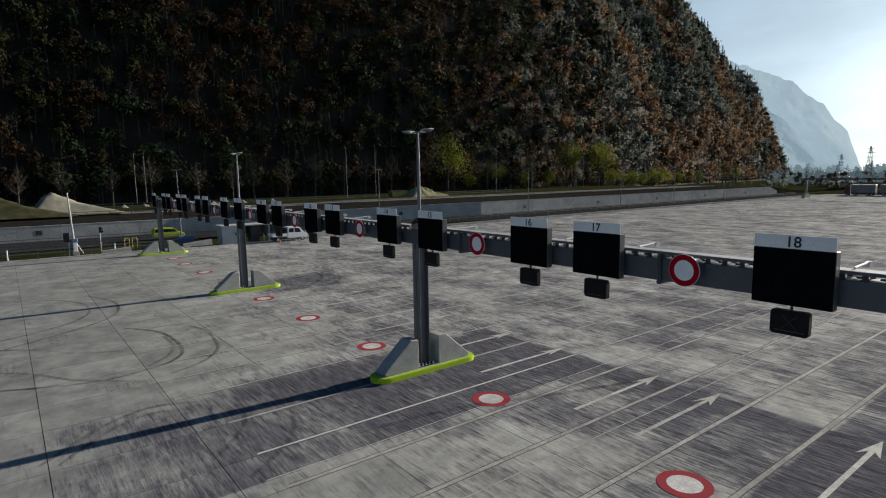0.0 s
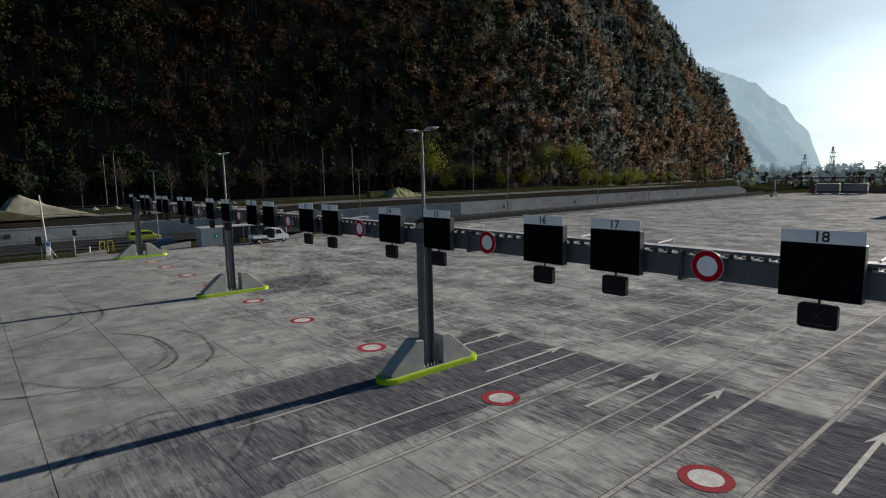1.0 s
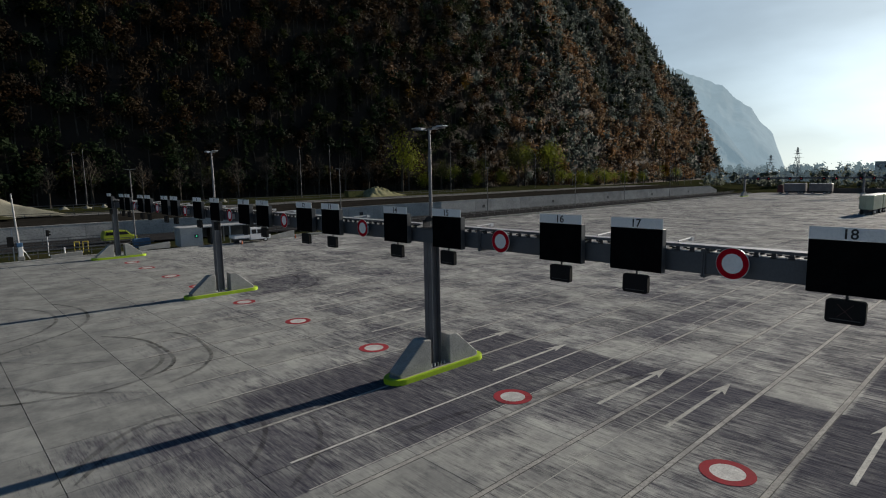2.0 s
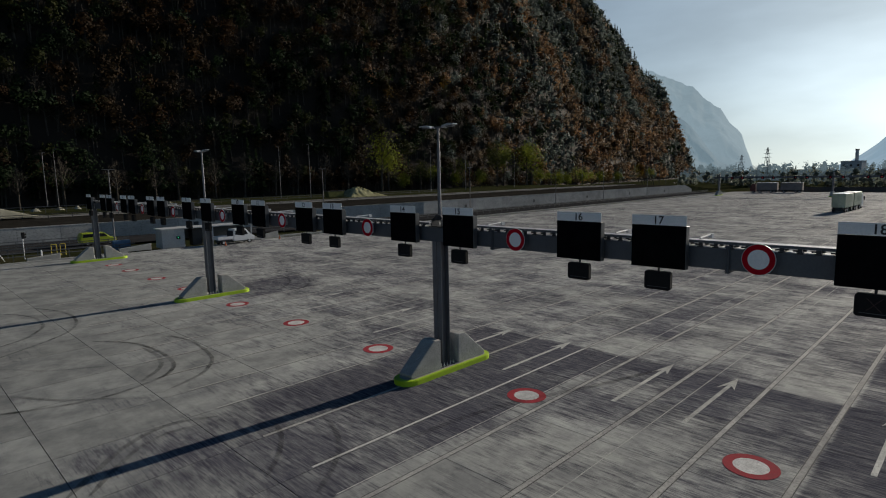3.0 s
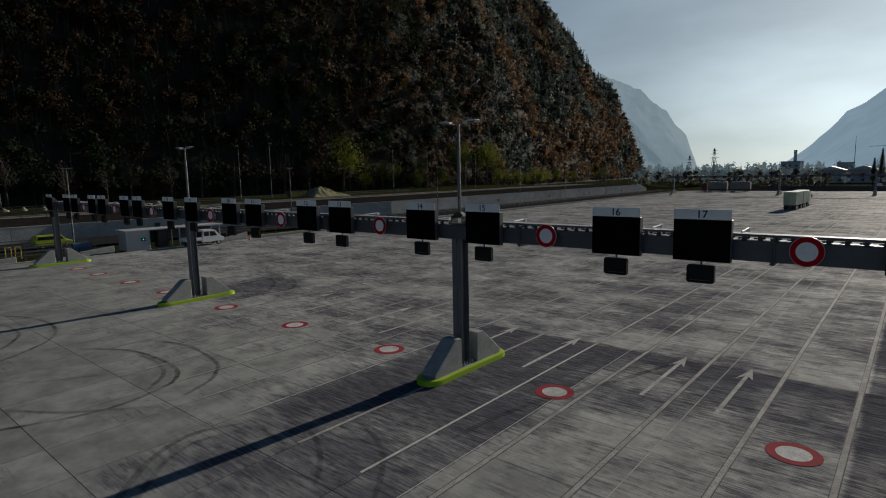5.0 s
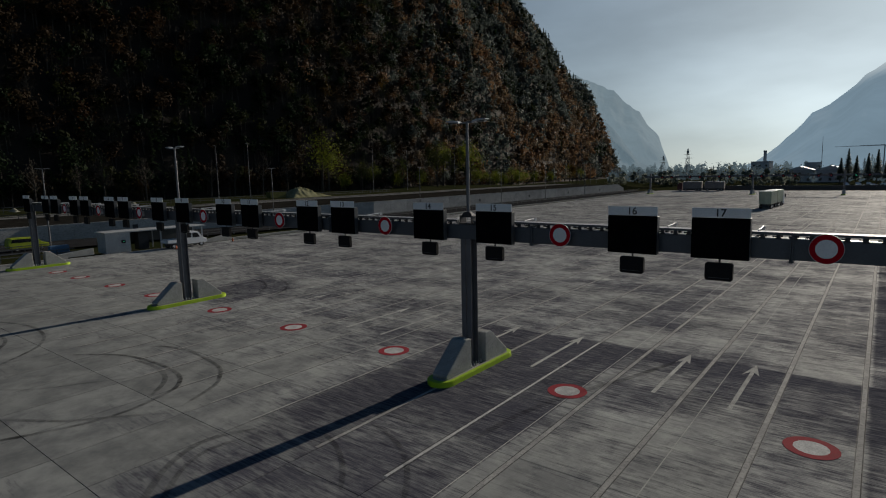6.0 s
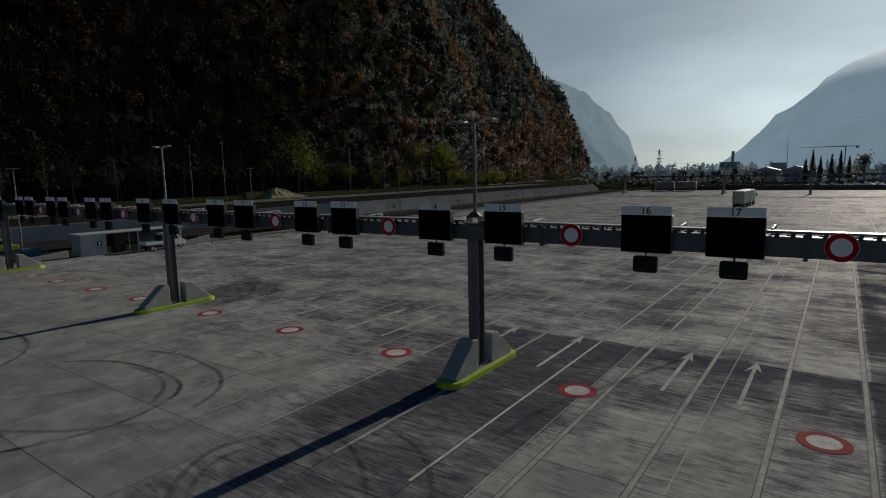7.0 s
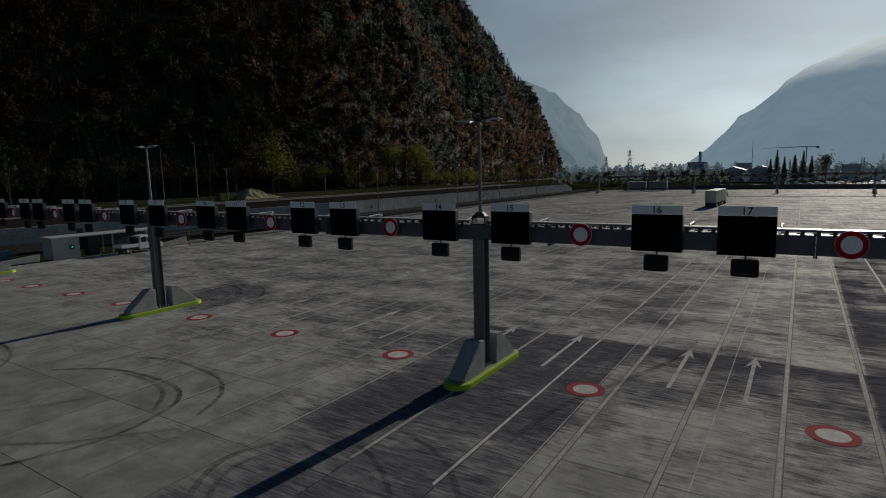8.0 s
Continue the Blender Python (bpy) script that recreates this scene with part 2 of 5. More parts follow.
def skid_material(name, strength):
    m, N, L, bsdf = nodes_of(name)
    bsdf.inputs["Base Color"].default_value = (0.03, 0.03, 0.032, 1)
    bsdf.inputs["Roughness"].default_value = 0.9
    bsdf.inputs["Specular IOR Level"].default_value = 0.0
    tr = N.new("ShaderNodeBsdfTransparent")
    ms = N.new("ShaderNodeMixShader")
    n = tex_noise(N, L, 2.2, 5, 0.7)
    f = tex_noise(N, L, 0.35, 2, 0.5, None, (9, 2, 0))
    a = mix(N, L, ramp(N, L, f, 0.35, 0.6), (0.35, 0.35, 0.35), (1, 1, 1))
    a = mix(N, L, 1.0, ramp(N, L, n, 0.25, 0.7, (0, 0, 0, 1), (strength, strength, strength, 1)), a, "MULTIPLY")
    L.new(a, ms.inputs["Fac"])
    L.new(tr.outputs["BSDF"], ms.inputs[1])
    L.new(bsdf.outputs["BSDF"], ms.inputs[2])
    L.new(ms.outputs["Shader"], N["Material Output"].inputs["Surface"])
    return m


def hill_material(name):
    """Woodland litter, brown dry leaves and weathered rock; the colour is darkened on the near slope for shade and
    lightened towards the valley's mouth for haze.
    """
    m, N, L, bsdf = nodes_of(name)
    coarse, fine = tex_noise(N, L, 0.035, 5, 0.6), tex_noise(N, L, 0.5, 4, 0.65, (1, 1, 0.5), (3, 7, 1))
    litter = mix(N, L, ramp(N, L, coarse, 0.35, 0.65), (0.010, 0.009, 0.008), (0.024, 0.020, 0.016))
    rock = mix(N, L, ramp(N, L, coarse, 0.40, 0.62), (0.030, 0.021, 0.014), (0.046, 0.037, 0.028))
    rock = mix(N, L, ramp(N, L, fine, 0.45, 0.70), rock, (0.018, 0.016, 0.013))
    geo = N.new("ShaderNodeNewGeometry")
    xyz = N.new("ShaderNodeSeparateXYZ")
    L.new(geo.outputs["Position"], xyz.inputs["Vector"])
    along = N.new("ShaderNodeMapRange")
    along.interpolation_type = "SMOOTHSTEP"
    along.inputs["From Min"].default_value, along.inputs["From Max"].default_value = 110, 420
    L.new(weigh(N, L, (xyz.outputs["X"], 1.0), (coarse, 90.0)), along.inputs["Value"])
    L.new(mix(N, L, along.outputs["Result"], litter, rock), bsdf.inputs["Base Color"])
    bsdf.inputs["Roughness"].default_value = 0.9
    bsdf.inputs["Specular IOR Level"].default_value = 0.1
    bump(N, L, bsdf, fine, 0.8, 0.3)
    return m


M_SLAB = slab_material("paving_concrete", False)
M_SLABS = slab_material("paving_concrete_far", True)
M_BED = surf("joint_bed", (0.035, 0.034, 0.033), (0.05, 0.05, 0.048), 2.0, 0.9)
M_PAINT_W = surf("road_paint_white", (0.42, 0.42, 0.41), (0.62, 0.62, 0.60), 1.6, 0.9, vary=0.1, spec=0.03)
M_BAND = surf("grey_joint_band", (0.27, 0.268, 0.262), (0.43, 0.425, 0.40), 0.8, 0.8, vary=0.12, spec=0.03)
M_LINE = surf("worn_lane_line", (0.36, 0.36, 0.34), (0.56, 0.56, 0.52), 1.2, 0.9, vary=0.12, spec=0.03)
M_PAINT_R = surf("road_paint_red", (0.33, 0.040, 0.052), (0.26, 0.052, 0.060), 3.0, 0.9, spec=0.03)
M_SKID = skid_material("tyre_rubber_mark", 0.78)
M_SKID_FAINT = skid_material("faint_tyre_rubber_mark", 0.55)
M_STEEL = surf("galvanised_steel", (0.42, 0.43, 0.45), (0.52, 0.53, 0.55), 2.5, 0.5, 0.25, 0.1, vary=0.06, dirt=0.93)
M_TRAY = surf("galvanised_tray", (0.42, 0.43, 0.44), (0.52, 0.53, 0.54), 2.5, 0.5, 0.4, 0.1, vary=0.06, dirt=0.9)
M_BEAM = surf("painted_grey_steel", (0.068, 0.076, 0.09), (0.085, 0.094, 0.108), 1.2, 0.5, 0.2, 0.06, vary=0.05, dirt=0.93)
M_COLUMN = surf("column_grey_steel", (0.115, 0.118, 0.130), (0.155, 0.158, 0.170), 1.5, 0.5, 0.3, 0.08, vary=0.05, dirt=0.93)
M_DARKSTEEL = surf("dark_steel", (0.035, 0.036, 0.04), (0.055, 0.055, 0.06), 4, 0.5, 0.4)
M_BLACK = surf("black_housing", (0.008, 0.008, 0.009), (0.014, 0.014, 0.015), 3, 0.75, 0, 0.05, spec=0.2)
M_SCREEN = surf("matte_black_screen", (0.004, 0.004, 0.0045), (0.007, 0.007, 0.0075), 2, 0.9, 0, 0.05, spec=0.0)
M_FRAME = surf("sign_side_grey", (0.06, 0.065, 0.07), (0.08, 0.085, 0.09), 3, 0.5, 0.3, 0.05)
M_WHITE = surf("sign_white", (0.72, 0.73, 0.74), (0.8, 0.8, 0.8), 1.5, 0.45, 0, 0.03, vary=0.04, dirt=0.93)
M_RED = surf("sign_red", (0.36, 0.005, 0.016), (0.41, 0.008, 0.02), 3, 0.5, 0, 0.02, vary=0.05, dirt=0.93, spec=0.02)
M_DIGIT = surf("digit_black", (0.012, 0.012, 0.013), (0.02, 0.02, 0.02), 5, 0.5, 0, 0)
M_LIME = surf("lime_kerb_paint", (0.31, 0.47, 0.008), (0.38, 0.54, 0.014), 2.5, 0.5, 0, 0.1, vary=0.05, dirt=0.93)
M_WEDGE = surf("cast_concrete", (0.32, 0.32, 0.30), (0.42, 0.415, 0.39), 1.6, 0.75, 0, 0.2, vary=0.08, spec=0.0)
M_WALL = surf("wall_concrete", (0.30, 0.30, 0.295), (0.40, 0.40, 0.385), 0.35, 0.8, 0, 0.2, fine=9, vary=0.10, stretch=(1, 1, 1.8), spec=0.0)
M_ASPHALT = surf("asphalt", (0.030, 0.030, 0.032), (0.05, 0.05, 0.05), 0.4, 0.95, 0, 0.3, fine=40, spec=0.0)
M_LAMPGREY = surf("lamp_post_grey", (0.085, 0.088, 0.092), (0.12, 0.123, 0.127), 2.0, 0.6, 0.3)
M_ROADGREY = surf("pale_motorway_surface", (0.13, 0.13, 0.125), (0.19, 0.19, 0.18), 0.3, 0.8, 0, 0.2, fine=30, spec=0.0)
M_GRASS = surf("rough_grass_ground", (0.018, 0.024, 0.009), (0.045, 0.042, 0.022), 0.12, 0.95, 0, 0.5, fine=30, spec=0.0)
M_BALLAST = surf("dark_ballast", (0.016, 0.015, 0.013), (0.032, 0.03, 0.026), 0.5, 0.95, 0, 0.5, fine=30, spec=0.0)
M_SAND = surf("pale_sand_heap", (0.20, 0.195, 0.15), (0.30, 0.29, 0.235), 0.25, 0.95, 0, 0.5, fine=20, spec=0.0)
M_OVERGROWN = surf("overgrown_spoil", (0.035, 0.038, 0.018), (0.085, 0.08, 0.05), 0.5, 0.95, 0, 0.5, fine=12, spec=0.0)
M_SPOIL = surf("grey_spoil", (0.19, 0.185, 0.10), (0.36, 0.345, 0.21), 0.3, 0.95, 0, 0.5, fine=15, spec=0.0)
M_ROCK = hill_material("hill_rock_and_litter")
M_BARK = surf("bark", (0.040, 0.036, 0.030), (0.080, 0.072, 0.060), 1.0, 0.95, 0, 0.3, spec=0.0)
M_VANWHITE = surf("white_van_paint", (0.66, 0.67, 0.68), (0.72, 0.72, 0.73), 1.0, 0.3, 0, 0, vary=0.02, dirt=0.93)
M_GLASS = surf("dark_vehicle_glass", (0.012, 0.014, 0.016), (0.018, 0.02, 0.022), 2.0, 0.12, 0, 0)
M_TYRE = surf("tyre_rubber", (0.02, 0.02, 0.02), (0.03, 0.03, 0.03), 5, 0.85)
M_BOXTRUCK = surf("cream_truck_box", (0.42, 0.45, 0.32), (0.50, 0.53, 0.39), 0.8, 0.45, 0, 0.05)
M_TARP = surf("dull_red_tarpaulin", (0.20, 0.165, 0.15), (0.28, 0.24, 0.22), 0.6, 0.6)
M_GREENVAN = surf("lime_van_paint", (0.30, 0.36, 0.02), (0.36, 0.42, 0.03), 1, 0.35, 0, 0)
M_SKIP = surf("dull_olive_skip", (0.085, 0.09, 0.035), (0.13, 0.13, 0.055), 1, 0.7, 0, 0, spec=0.0)
M_BLUE = surf("blue_box", (0.05, 0.13, 0.24), (0.07, 0.16, 0.28), 2, 0.6)
M_YELLOW = surf("yellow_rail_paint", (0.45, 0.36, 0.03), (0.5, 0.4, 0.05), 2, 0.6)
M_ORANGE = surf("orange_cone", (0.55, 0.10, 0.02), (0.6, 0.13, 0.03), 4, 0.6)
M_CABIN = surf("cabin_panel", (0.34, 0.35, 0.36), (0.42, 0.43, 0.43), 0.8, 0.55, 0, 0.05)
M_BUILD = surf("far_building_plaster", (0.36, 0.39, 0.42), (0.45, 0.48, 0.51), 0.2, 0.9, spec=0.0)
M_ROOF = surf("pale_roof", (0.45, 0.46, 0.47), (0.58, 0.58, 0.58), 0.2, 0.6)
M_PYLON = surf("pylon_grey", (0.22, 0.24, 0.25), (0.28, 0.30, 0.31), 1.0, 0.7)
M_PYLONDARK = surf("dark_pylon_paint", (0.03, 0.033, 0.033), (0.045, 0.048, 0.048), 1.0, 0.9, 0, 0, spec=0.0)
# paint lightened so the crane looks veiled by haze
M_CRANE = surf("hazy_crane_grey", (0.30, 0.33, 0.35), (0.36, 0.39, 0.41), 1.0, 0.8)
M_CABRED = surf("dull_red_cab", (0.10, 0.02, 0.02), (0.13, 0.025, 0.025), 1.0, 0.5)
M_REDLED = glow("red_led", (1.0, 0.04, 0.08), 0.12)
M_GREENLED = glow("green_led", (0.1, 1.0, 0.5), 0.7)
M_DIMLED = glow("dim_red_led", (0.05, 0.004, 0.005), 0.02)
# first six: leaf colours darkened to imitate the shaded near slope
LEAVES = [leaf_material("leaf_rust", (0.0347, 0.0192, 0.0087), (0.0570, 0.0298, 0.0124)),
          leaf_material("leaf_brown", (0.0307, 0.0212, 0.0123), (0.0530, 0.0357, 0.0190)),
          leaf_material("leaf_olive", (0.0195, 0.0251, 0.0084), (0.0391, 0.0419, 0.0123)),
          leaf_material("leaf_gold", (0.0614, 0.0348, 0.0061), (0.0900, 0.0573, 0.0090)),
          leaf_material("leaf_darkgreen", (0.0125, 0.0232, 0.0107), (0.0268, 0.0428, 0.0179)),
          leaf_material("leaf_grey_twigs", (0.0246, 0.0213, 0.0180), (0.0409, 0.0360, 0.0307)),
          # next three: lightened leaves for the far slope, haze put into their colour
          leaf_material("leaf_haze_tan", (0.17, 0.125, 0.08), (0.24, 0.17, 0.105), 0.2),
          leaf_material("leaf_haze_grey", (0.10, 0.122, 0.108), (0.15, 0.175, 0.152), 0.2),
          leaf_material("leaf_haze_rust", (0.18, 0.104, 0.052), (0.26, 0.145, 0.068), 0.2),
          leaf_material("leaf_yellowgreen", (0.10, 0.12, 0.016), (0.18, 0.20, 0.03))]
# mountain haze: bluish emission mixed into each slope's own material
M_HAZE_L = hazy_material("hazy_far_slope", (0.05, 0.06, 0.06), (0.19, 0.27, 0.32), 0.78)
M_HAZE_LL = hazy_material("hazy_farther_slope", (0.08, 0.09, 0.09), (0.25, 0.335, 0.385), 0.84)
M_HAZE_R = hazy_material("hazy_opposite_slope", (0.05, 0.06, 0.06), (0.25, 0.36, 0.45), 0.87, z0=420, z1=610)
# woods with haze put in as emission, weaker for the nearer belt
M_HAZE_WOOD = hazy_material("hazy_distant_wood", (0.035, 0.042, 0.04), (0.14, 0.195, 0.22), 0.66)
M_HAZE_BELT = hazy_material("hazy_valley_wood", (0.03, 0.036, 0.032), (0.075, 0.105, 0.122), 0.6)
# nearest belt: leaf colour lightened in place of haze
M_FARTREE = leaf_material("far_tree_belt", (0.13, 0.15, 0.12), (0.19, 0.21, 0.17), 0.3)


# ---- building blocks ----
def box(bm, x0, x1, y0, y1, z0, z1):
    v = [bm.verts.new(p) for p in ((x0, y0, z0), (x1, y0, z0), (x1, y1, z0), (x0, y1, z0),
                                   (x0, y0, z1), (x1, y0, z1), (x1, y1, z1), (x0, y1, z1))]
    for f in ((3, 2, 1, 0), (4, 5, 6, 7), (0, 1, 5, 4), (1, 2, 6, 5), (2, 3, 7, 6), (3, 0, 4, 7)):
        bm.faces.new([v[i] for i in f])


def tube(bm, p0, p1, r0, r1=None, n=10):
    r1 = r0 if r1 is None else r1
    a, b = Vector(p0), Vector(p1)
    z = (b - a).normalized()
    x = z.orthogonal().normalized()
    y = z.cross(x)
    rings = []
    for c, r in ((a, r0), (b, r1)):
        rings.append([bm.verts.new(c + r * (math.cos(k * math.tau / n) * x + math.sin(k * math.tau / n) * y)) for k in range(n)])
    for k in range(n):
        bm.faces.new((rings[0][k], rings[0][(k + 1) % n], rings[1][(k + 1) % n], rings[1][k]))
    bm.faces.new(rings[0][::-1])
    bm.faces.new(rings[1])


def prism(bm, pts, axis, a, b):
    """The polygon pts, pushed out along an axis from a to b. pts are in the two other axes, in order."""
    def at(p, q):
        c = list(p)
        c.insert("xyz".index(axis), q)
        return c
    lo, hi = [bm.verts.new(at(p, a)) for p in pts], [bm.verts.new(at(p, b)) for p in pts]
    n = len(pts)
    for k in range(n):
        bm.faces.new((lo[k], lo[(k + 1) % n], hi[(k + 1) % n], hi[k]))
    bm.faces.new(lo[::-1])
    bm.faces.new(hi)


def finish(bm, bevel=0.0, segments=1):
    bmesh.ops.recalc_face_normals(bm, faces=bm.faces)
    if bevel:
        bmesh.ops.bevel(bm, geom=[e for e in bm.edges if e.calc_face_angle(0) > 0.4], offset=bevel, segments=segments, affect="EDGES", clamp_overlap=True)


def mesh_of(name, bm, material, bevel=0.0, segments=1):
    finish(bm, bevel, segments)
    me = bpy.data.meshes.new(name)
    bm.to_mesh(me)
    bm.free()
    me.materials.append(material)
    return me


def part(name, bm, material, parent, label="", bevel=0.0, segments=1):
    """Links a bmesh, or a ready mesh, as one mesh object under a thing or a part."""
    me = bm if isinstance(bm, bpy.types.Mesh) else mesh_of(name, bm, material, bevel, segments)
    ob = new(name, me)
    ob.parent = parent
    return tagged(ob, label)


def thing(name, x, y, z, label, category, group="", kind="", rz=0):
    ob = new(name)
    ob.matrix_basis = pose(x, y, z, 0, 0, rz)
    return tagged(ob, label, category, group, kind)


def shape(*calls):
    """A bmesh of several pieces: (function, arguments...)."""
    bm = bmesh.new()
    for f, *args in calls:
        f(bm, *args)
    return bm


def quads_mesh(name, verts, faces, mats, index=None):
    """A mesh from arrays of corners and four-sided faces."""
    me = bpy.data.meshes.new(name)
    me.vertices.add(len(verts))
    me.vertices.foreach_set("co", np.asarray(verts, dtype=np.float32).ravel())
    n = len(faces)
    me.loops.add(4 * n)
    me.loops.foreach_set("vertex_index", np.asarray(faces, dtype=np.int32).ravel())
    me.polygons.add(n)
    me.polygons.foreach_set("loop_start", np.arange(0, 4 * n, 4, dtype=np.int32))
    for m in mats:
        me.materials.append(m)
    if index is not None:
        me.polygons.foreach_set("material_index", np.asarray(index, dtype=np.int32))
    me.polygons.foreach_set("use_smooth", [False] * n)
    me.update(calc_edges=True)
    me.validate()
    return me


def grid_mesh(name, xs, ys, height, material, smooth=True):
    """A sheet over the lines xs and ys, at height(x, y)."""
    xs, ys = list(xs), list(ys)
    v = [(x, y, height(x, y)) for y in ys for x in xs]
    w = len(xs)
    f = [(j * w + i, j * w + i + 1, (j + 1) * w + i + 1, (j + 1) * w + i) for j in range(len(ys) - 1) for i in range(w - 1)]
    me = quads_mesh(name, v, f, [material])
    if smooth:
        me.polygons.foreach_set("use_smooth", [True] * len(f))
    return me


def lerp_line(pts, x):
    for (x0, y0), (x1, y1) in zip(pts, pts[1:]):
        if x <= x1:
            return y0 + (y1 - y0) * (x - x0) / (x1 - x0)
    return pts[-1][1]


def smooth01(a, b, x):
    t = min(1, max(0, (x - a) / (b - a)))
    return t * t * (3 - 2 * t)


# ---- ground, bank, wall, hill and distance ----
WALL_LINE = [(-4000, 119.0), (-160, 119.0), (24, 116.0), (92, 106.2), (251, 105.0), (4500, 105.0)]
PLAZA_X, PLAZA_Y = (-60.0, 262.0), (-170.0, 88.0)


def wall_y(x):
    return lerp_line(WALL_LINE, x)


def bank_z(x):
    return 2.35 + 0.65 * smooth01(24, 92, x) - 2.2 * smooth01(250, 285, x)


def ground_z(x, v):
    """Height of the land, v metres behind the wall's line."""
    top = bank_z(x) - 0.05
    if v <= 0.2:
        return -0.35
    rough = 0.12 * noise.noise(Vector((x * 0.07, v * 0.11, 0)))
    return top + 0.35 * smooth01(2, 18, v) * top / 3 + rough


def ground_sheet():
    xs = [-3500, -1500, -600, -300] + list(range(-160, 300, 10)) + [320, 360, 420, 520, 700, 1000, 1600, 2600, 4500]
    vs = [-4000, -1500, -600, -280, -120, -20, 0.2, 0.21] + [1, 4, 8, 12, 16, 20, 26, 32, 38, 46, 55, 65, 80, 100, 140, 300, 800, 2000, 4200]
    v = [(x, s + wall_y(x), ground_z(x, s)) for s in vs for x in xs]
    w = len(xs)
    f = [(j * w + i, j * w + i + 1, (j + 1) * w + i + 1, (j + 1) * w + i) for j in range(len(vs) - 1) for i in range(w - 1)]
    return quads_mesh("ground", v, f, [M_GRASS])


tagged(new("ground", ground_sheet()), "rough dark grass land reaching to the valley's end", "ground", kind="structure")


def strip(name, material, label, lo, hi, x0, x1, lift, step=10):
    """A road-like strip that follows the wall's line, between lo and hi metres behind it."""
    n = int((x1 - x0) / step) + 1
    xs = [x0 + (x1 - x0) * k / n for k in range(n + 1)]
    v, f = [], []
    for x in xs:
        for s in (lo, hi):
            v.append((x, s + wall_y(x), (ground_z(x, s) if s > 0 else 0) + lift))
    for k in range(n):
        f.append((2 * k, 2 * k + 2, 2 * k + 3, 2 * k + 1))
    return tagged(new(name, quads_mesh(name, v, f, [material])), label, "road", kind="structure")


strip("road", M_ASPHALT, "dark asphalt service road beside the concrete wall", -14.0, -0.5, -150, 258, -0.02)
strip("road", M_ROADGREY, "pale motorway carriageway on top of the bank", 22.0, 34.0, -150, 250, 0.16, 6)
strip("ground", M_BALLAST, "dark gravel strip behind the concrete wall", 1.0, 20.5, -150, 246, 0.14, 6)


def hill_foot(x):
    return 197 if x < 190 else 197 + 0.142 * (x - 190)


def hill_height(x, y):
    d1 = y - hill_foot(x)
    d2 = (697 - x) * 1.0
    h = max(0.0, min(1.0, 0.5 + 0.5 * (d2 - d1) / 40))
    d = d2 + (d1 - d2) * h - 40 * h * (1 - h) * 0.5
    crag = noise.fractal(Vector((x * 0.011, y * 0.016, 3)), 1.0, 2.1, 5)
    ledge = noise.fractal(Vector((x * 0.035, y * 0.04, 8)), 1.0, 2.0, 4)
    rib = noise.noise(Vector((x * 0.0085 + 0.0012 * y, 0.3, 5))) + 0.5 * noise.noise(Vector((x * 0.021, 0.9 + y * 0.004, 15)))
    d += (26 * rib * smooth01(15, 70, d) + 9 * crag + 3 * ledge) * smooth01(0, 40, d)
    if d <= 0:
        return 2.0 + 0.25 * d
    return 2.0 + 262 * (1 - math.exp(-d / 80)) + 4 * ledge * smooth01(10, 60, d)


hill_xs = [-700 + 20 * k for k in range(25)] + [-195 + 5 * k for k in range(198)]
hill_ys = [185 + 3.5 * k for k in range(75)] + [460, 480, 510, 550, 600, 700]
tagged(new("hill", grid_mesh("hill", hill_xs, hill_ys, hill_height, M_ROCK, False)),
       "steep wooded rocky hillside behind the motorway", "hill", kind="structure")


def far_mountain(name, skyline, r0, r1, material, label, seed):
    """A mountain side from its skyline: azimuth and elevation in degrees, seen from the plaza."""
    azs = np.linspace(skyline[0][0], skyline[-1][0], 150)
    rows = 26
    v = []
    for j in range(rows):
        s = j / (rows - 1)
        for k, az in enumerate(azs):
            r = r0 + (r1 - r0) * s
            el = lerp_line(skyline, az)
            jag = noise.fractal(Vector((az * 0.9, s * 3, seed)), 1.0, 2.0, 6)
            top = r1 * math.tan(radians(el)) * (1 + 0.035 * jag)
            rr = r + 130 * noise.fractal(Vector((az * 0.35, s * 1.6, seed + 5)), 1.0, 2.0, 5) * math.sin(math.pi * s)
            v.append((rr * math.cos(radians(az)), rr * math.sin(radians(az)), top * s ** 0.8 - 30 * (1 - s)))
    w = len(azs)
    f = [(j * w + i, j * w + i + 1, (j + 1) * w + i + 1, (j + 1) * w + i) for j in range(rows - 1) for i in range(w - 1)]
    me = quads_mesh(name, v, f, [material])
    me.polygons.foreach_set("use_smooth", [True] * len(f))
    tagged(new(name, me), label, "mountain", kind="structure")


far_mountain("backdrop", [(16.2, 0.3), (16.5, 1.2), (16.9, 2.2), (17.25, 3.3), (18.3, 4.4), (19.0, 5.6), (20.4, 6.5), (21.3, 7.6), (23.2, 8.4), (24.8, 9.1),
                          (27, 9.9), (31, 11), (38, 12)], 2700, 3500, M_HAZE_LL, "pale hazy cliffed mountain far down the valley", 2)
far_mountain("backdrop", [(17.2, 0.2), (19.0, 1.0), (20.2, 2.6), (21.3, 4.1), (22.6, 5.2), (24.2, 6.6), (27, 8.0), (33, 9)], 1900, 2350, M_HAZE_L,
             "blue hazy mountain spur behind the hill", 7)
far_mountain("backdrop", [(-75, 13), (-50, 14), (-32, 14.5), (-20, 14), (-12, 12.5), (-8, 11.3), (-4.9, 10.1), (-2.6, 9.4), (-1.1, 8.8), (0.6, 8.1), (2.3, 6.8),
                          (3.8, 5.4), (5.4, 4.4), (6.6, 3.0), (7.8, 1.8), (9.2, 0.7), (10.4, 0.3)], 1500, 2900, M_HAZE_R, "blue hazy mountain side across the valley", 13)

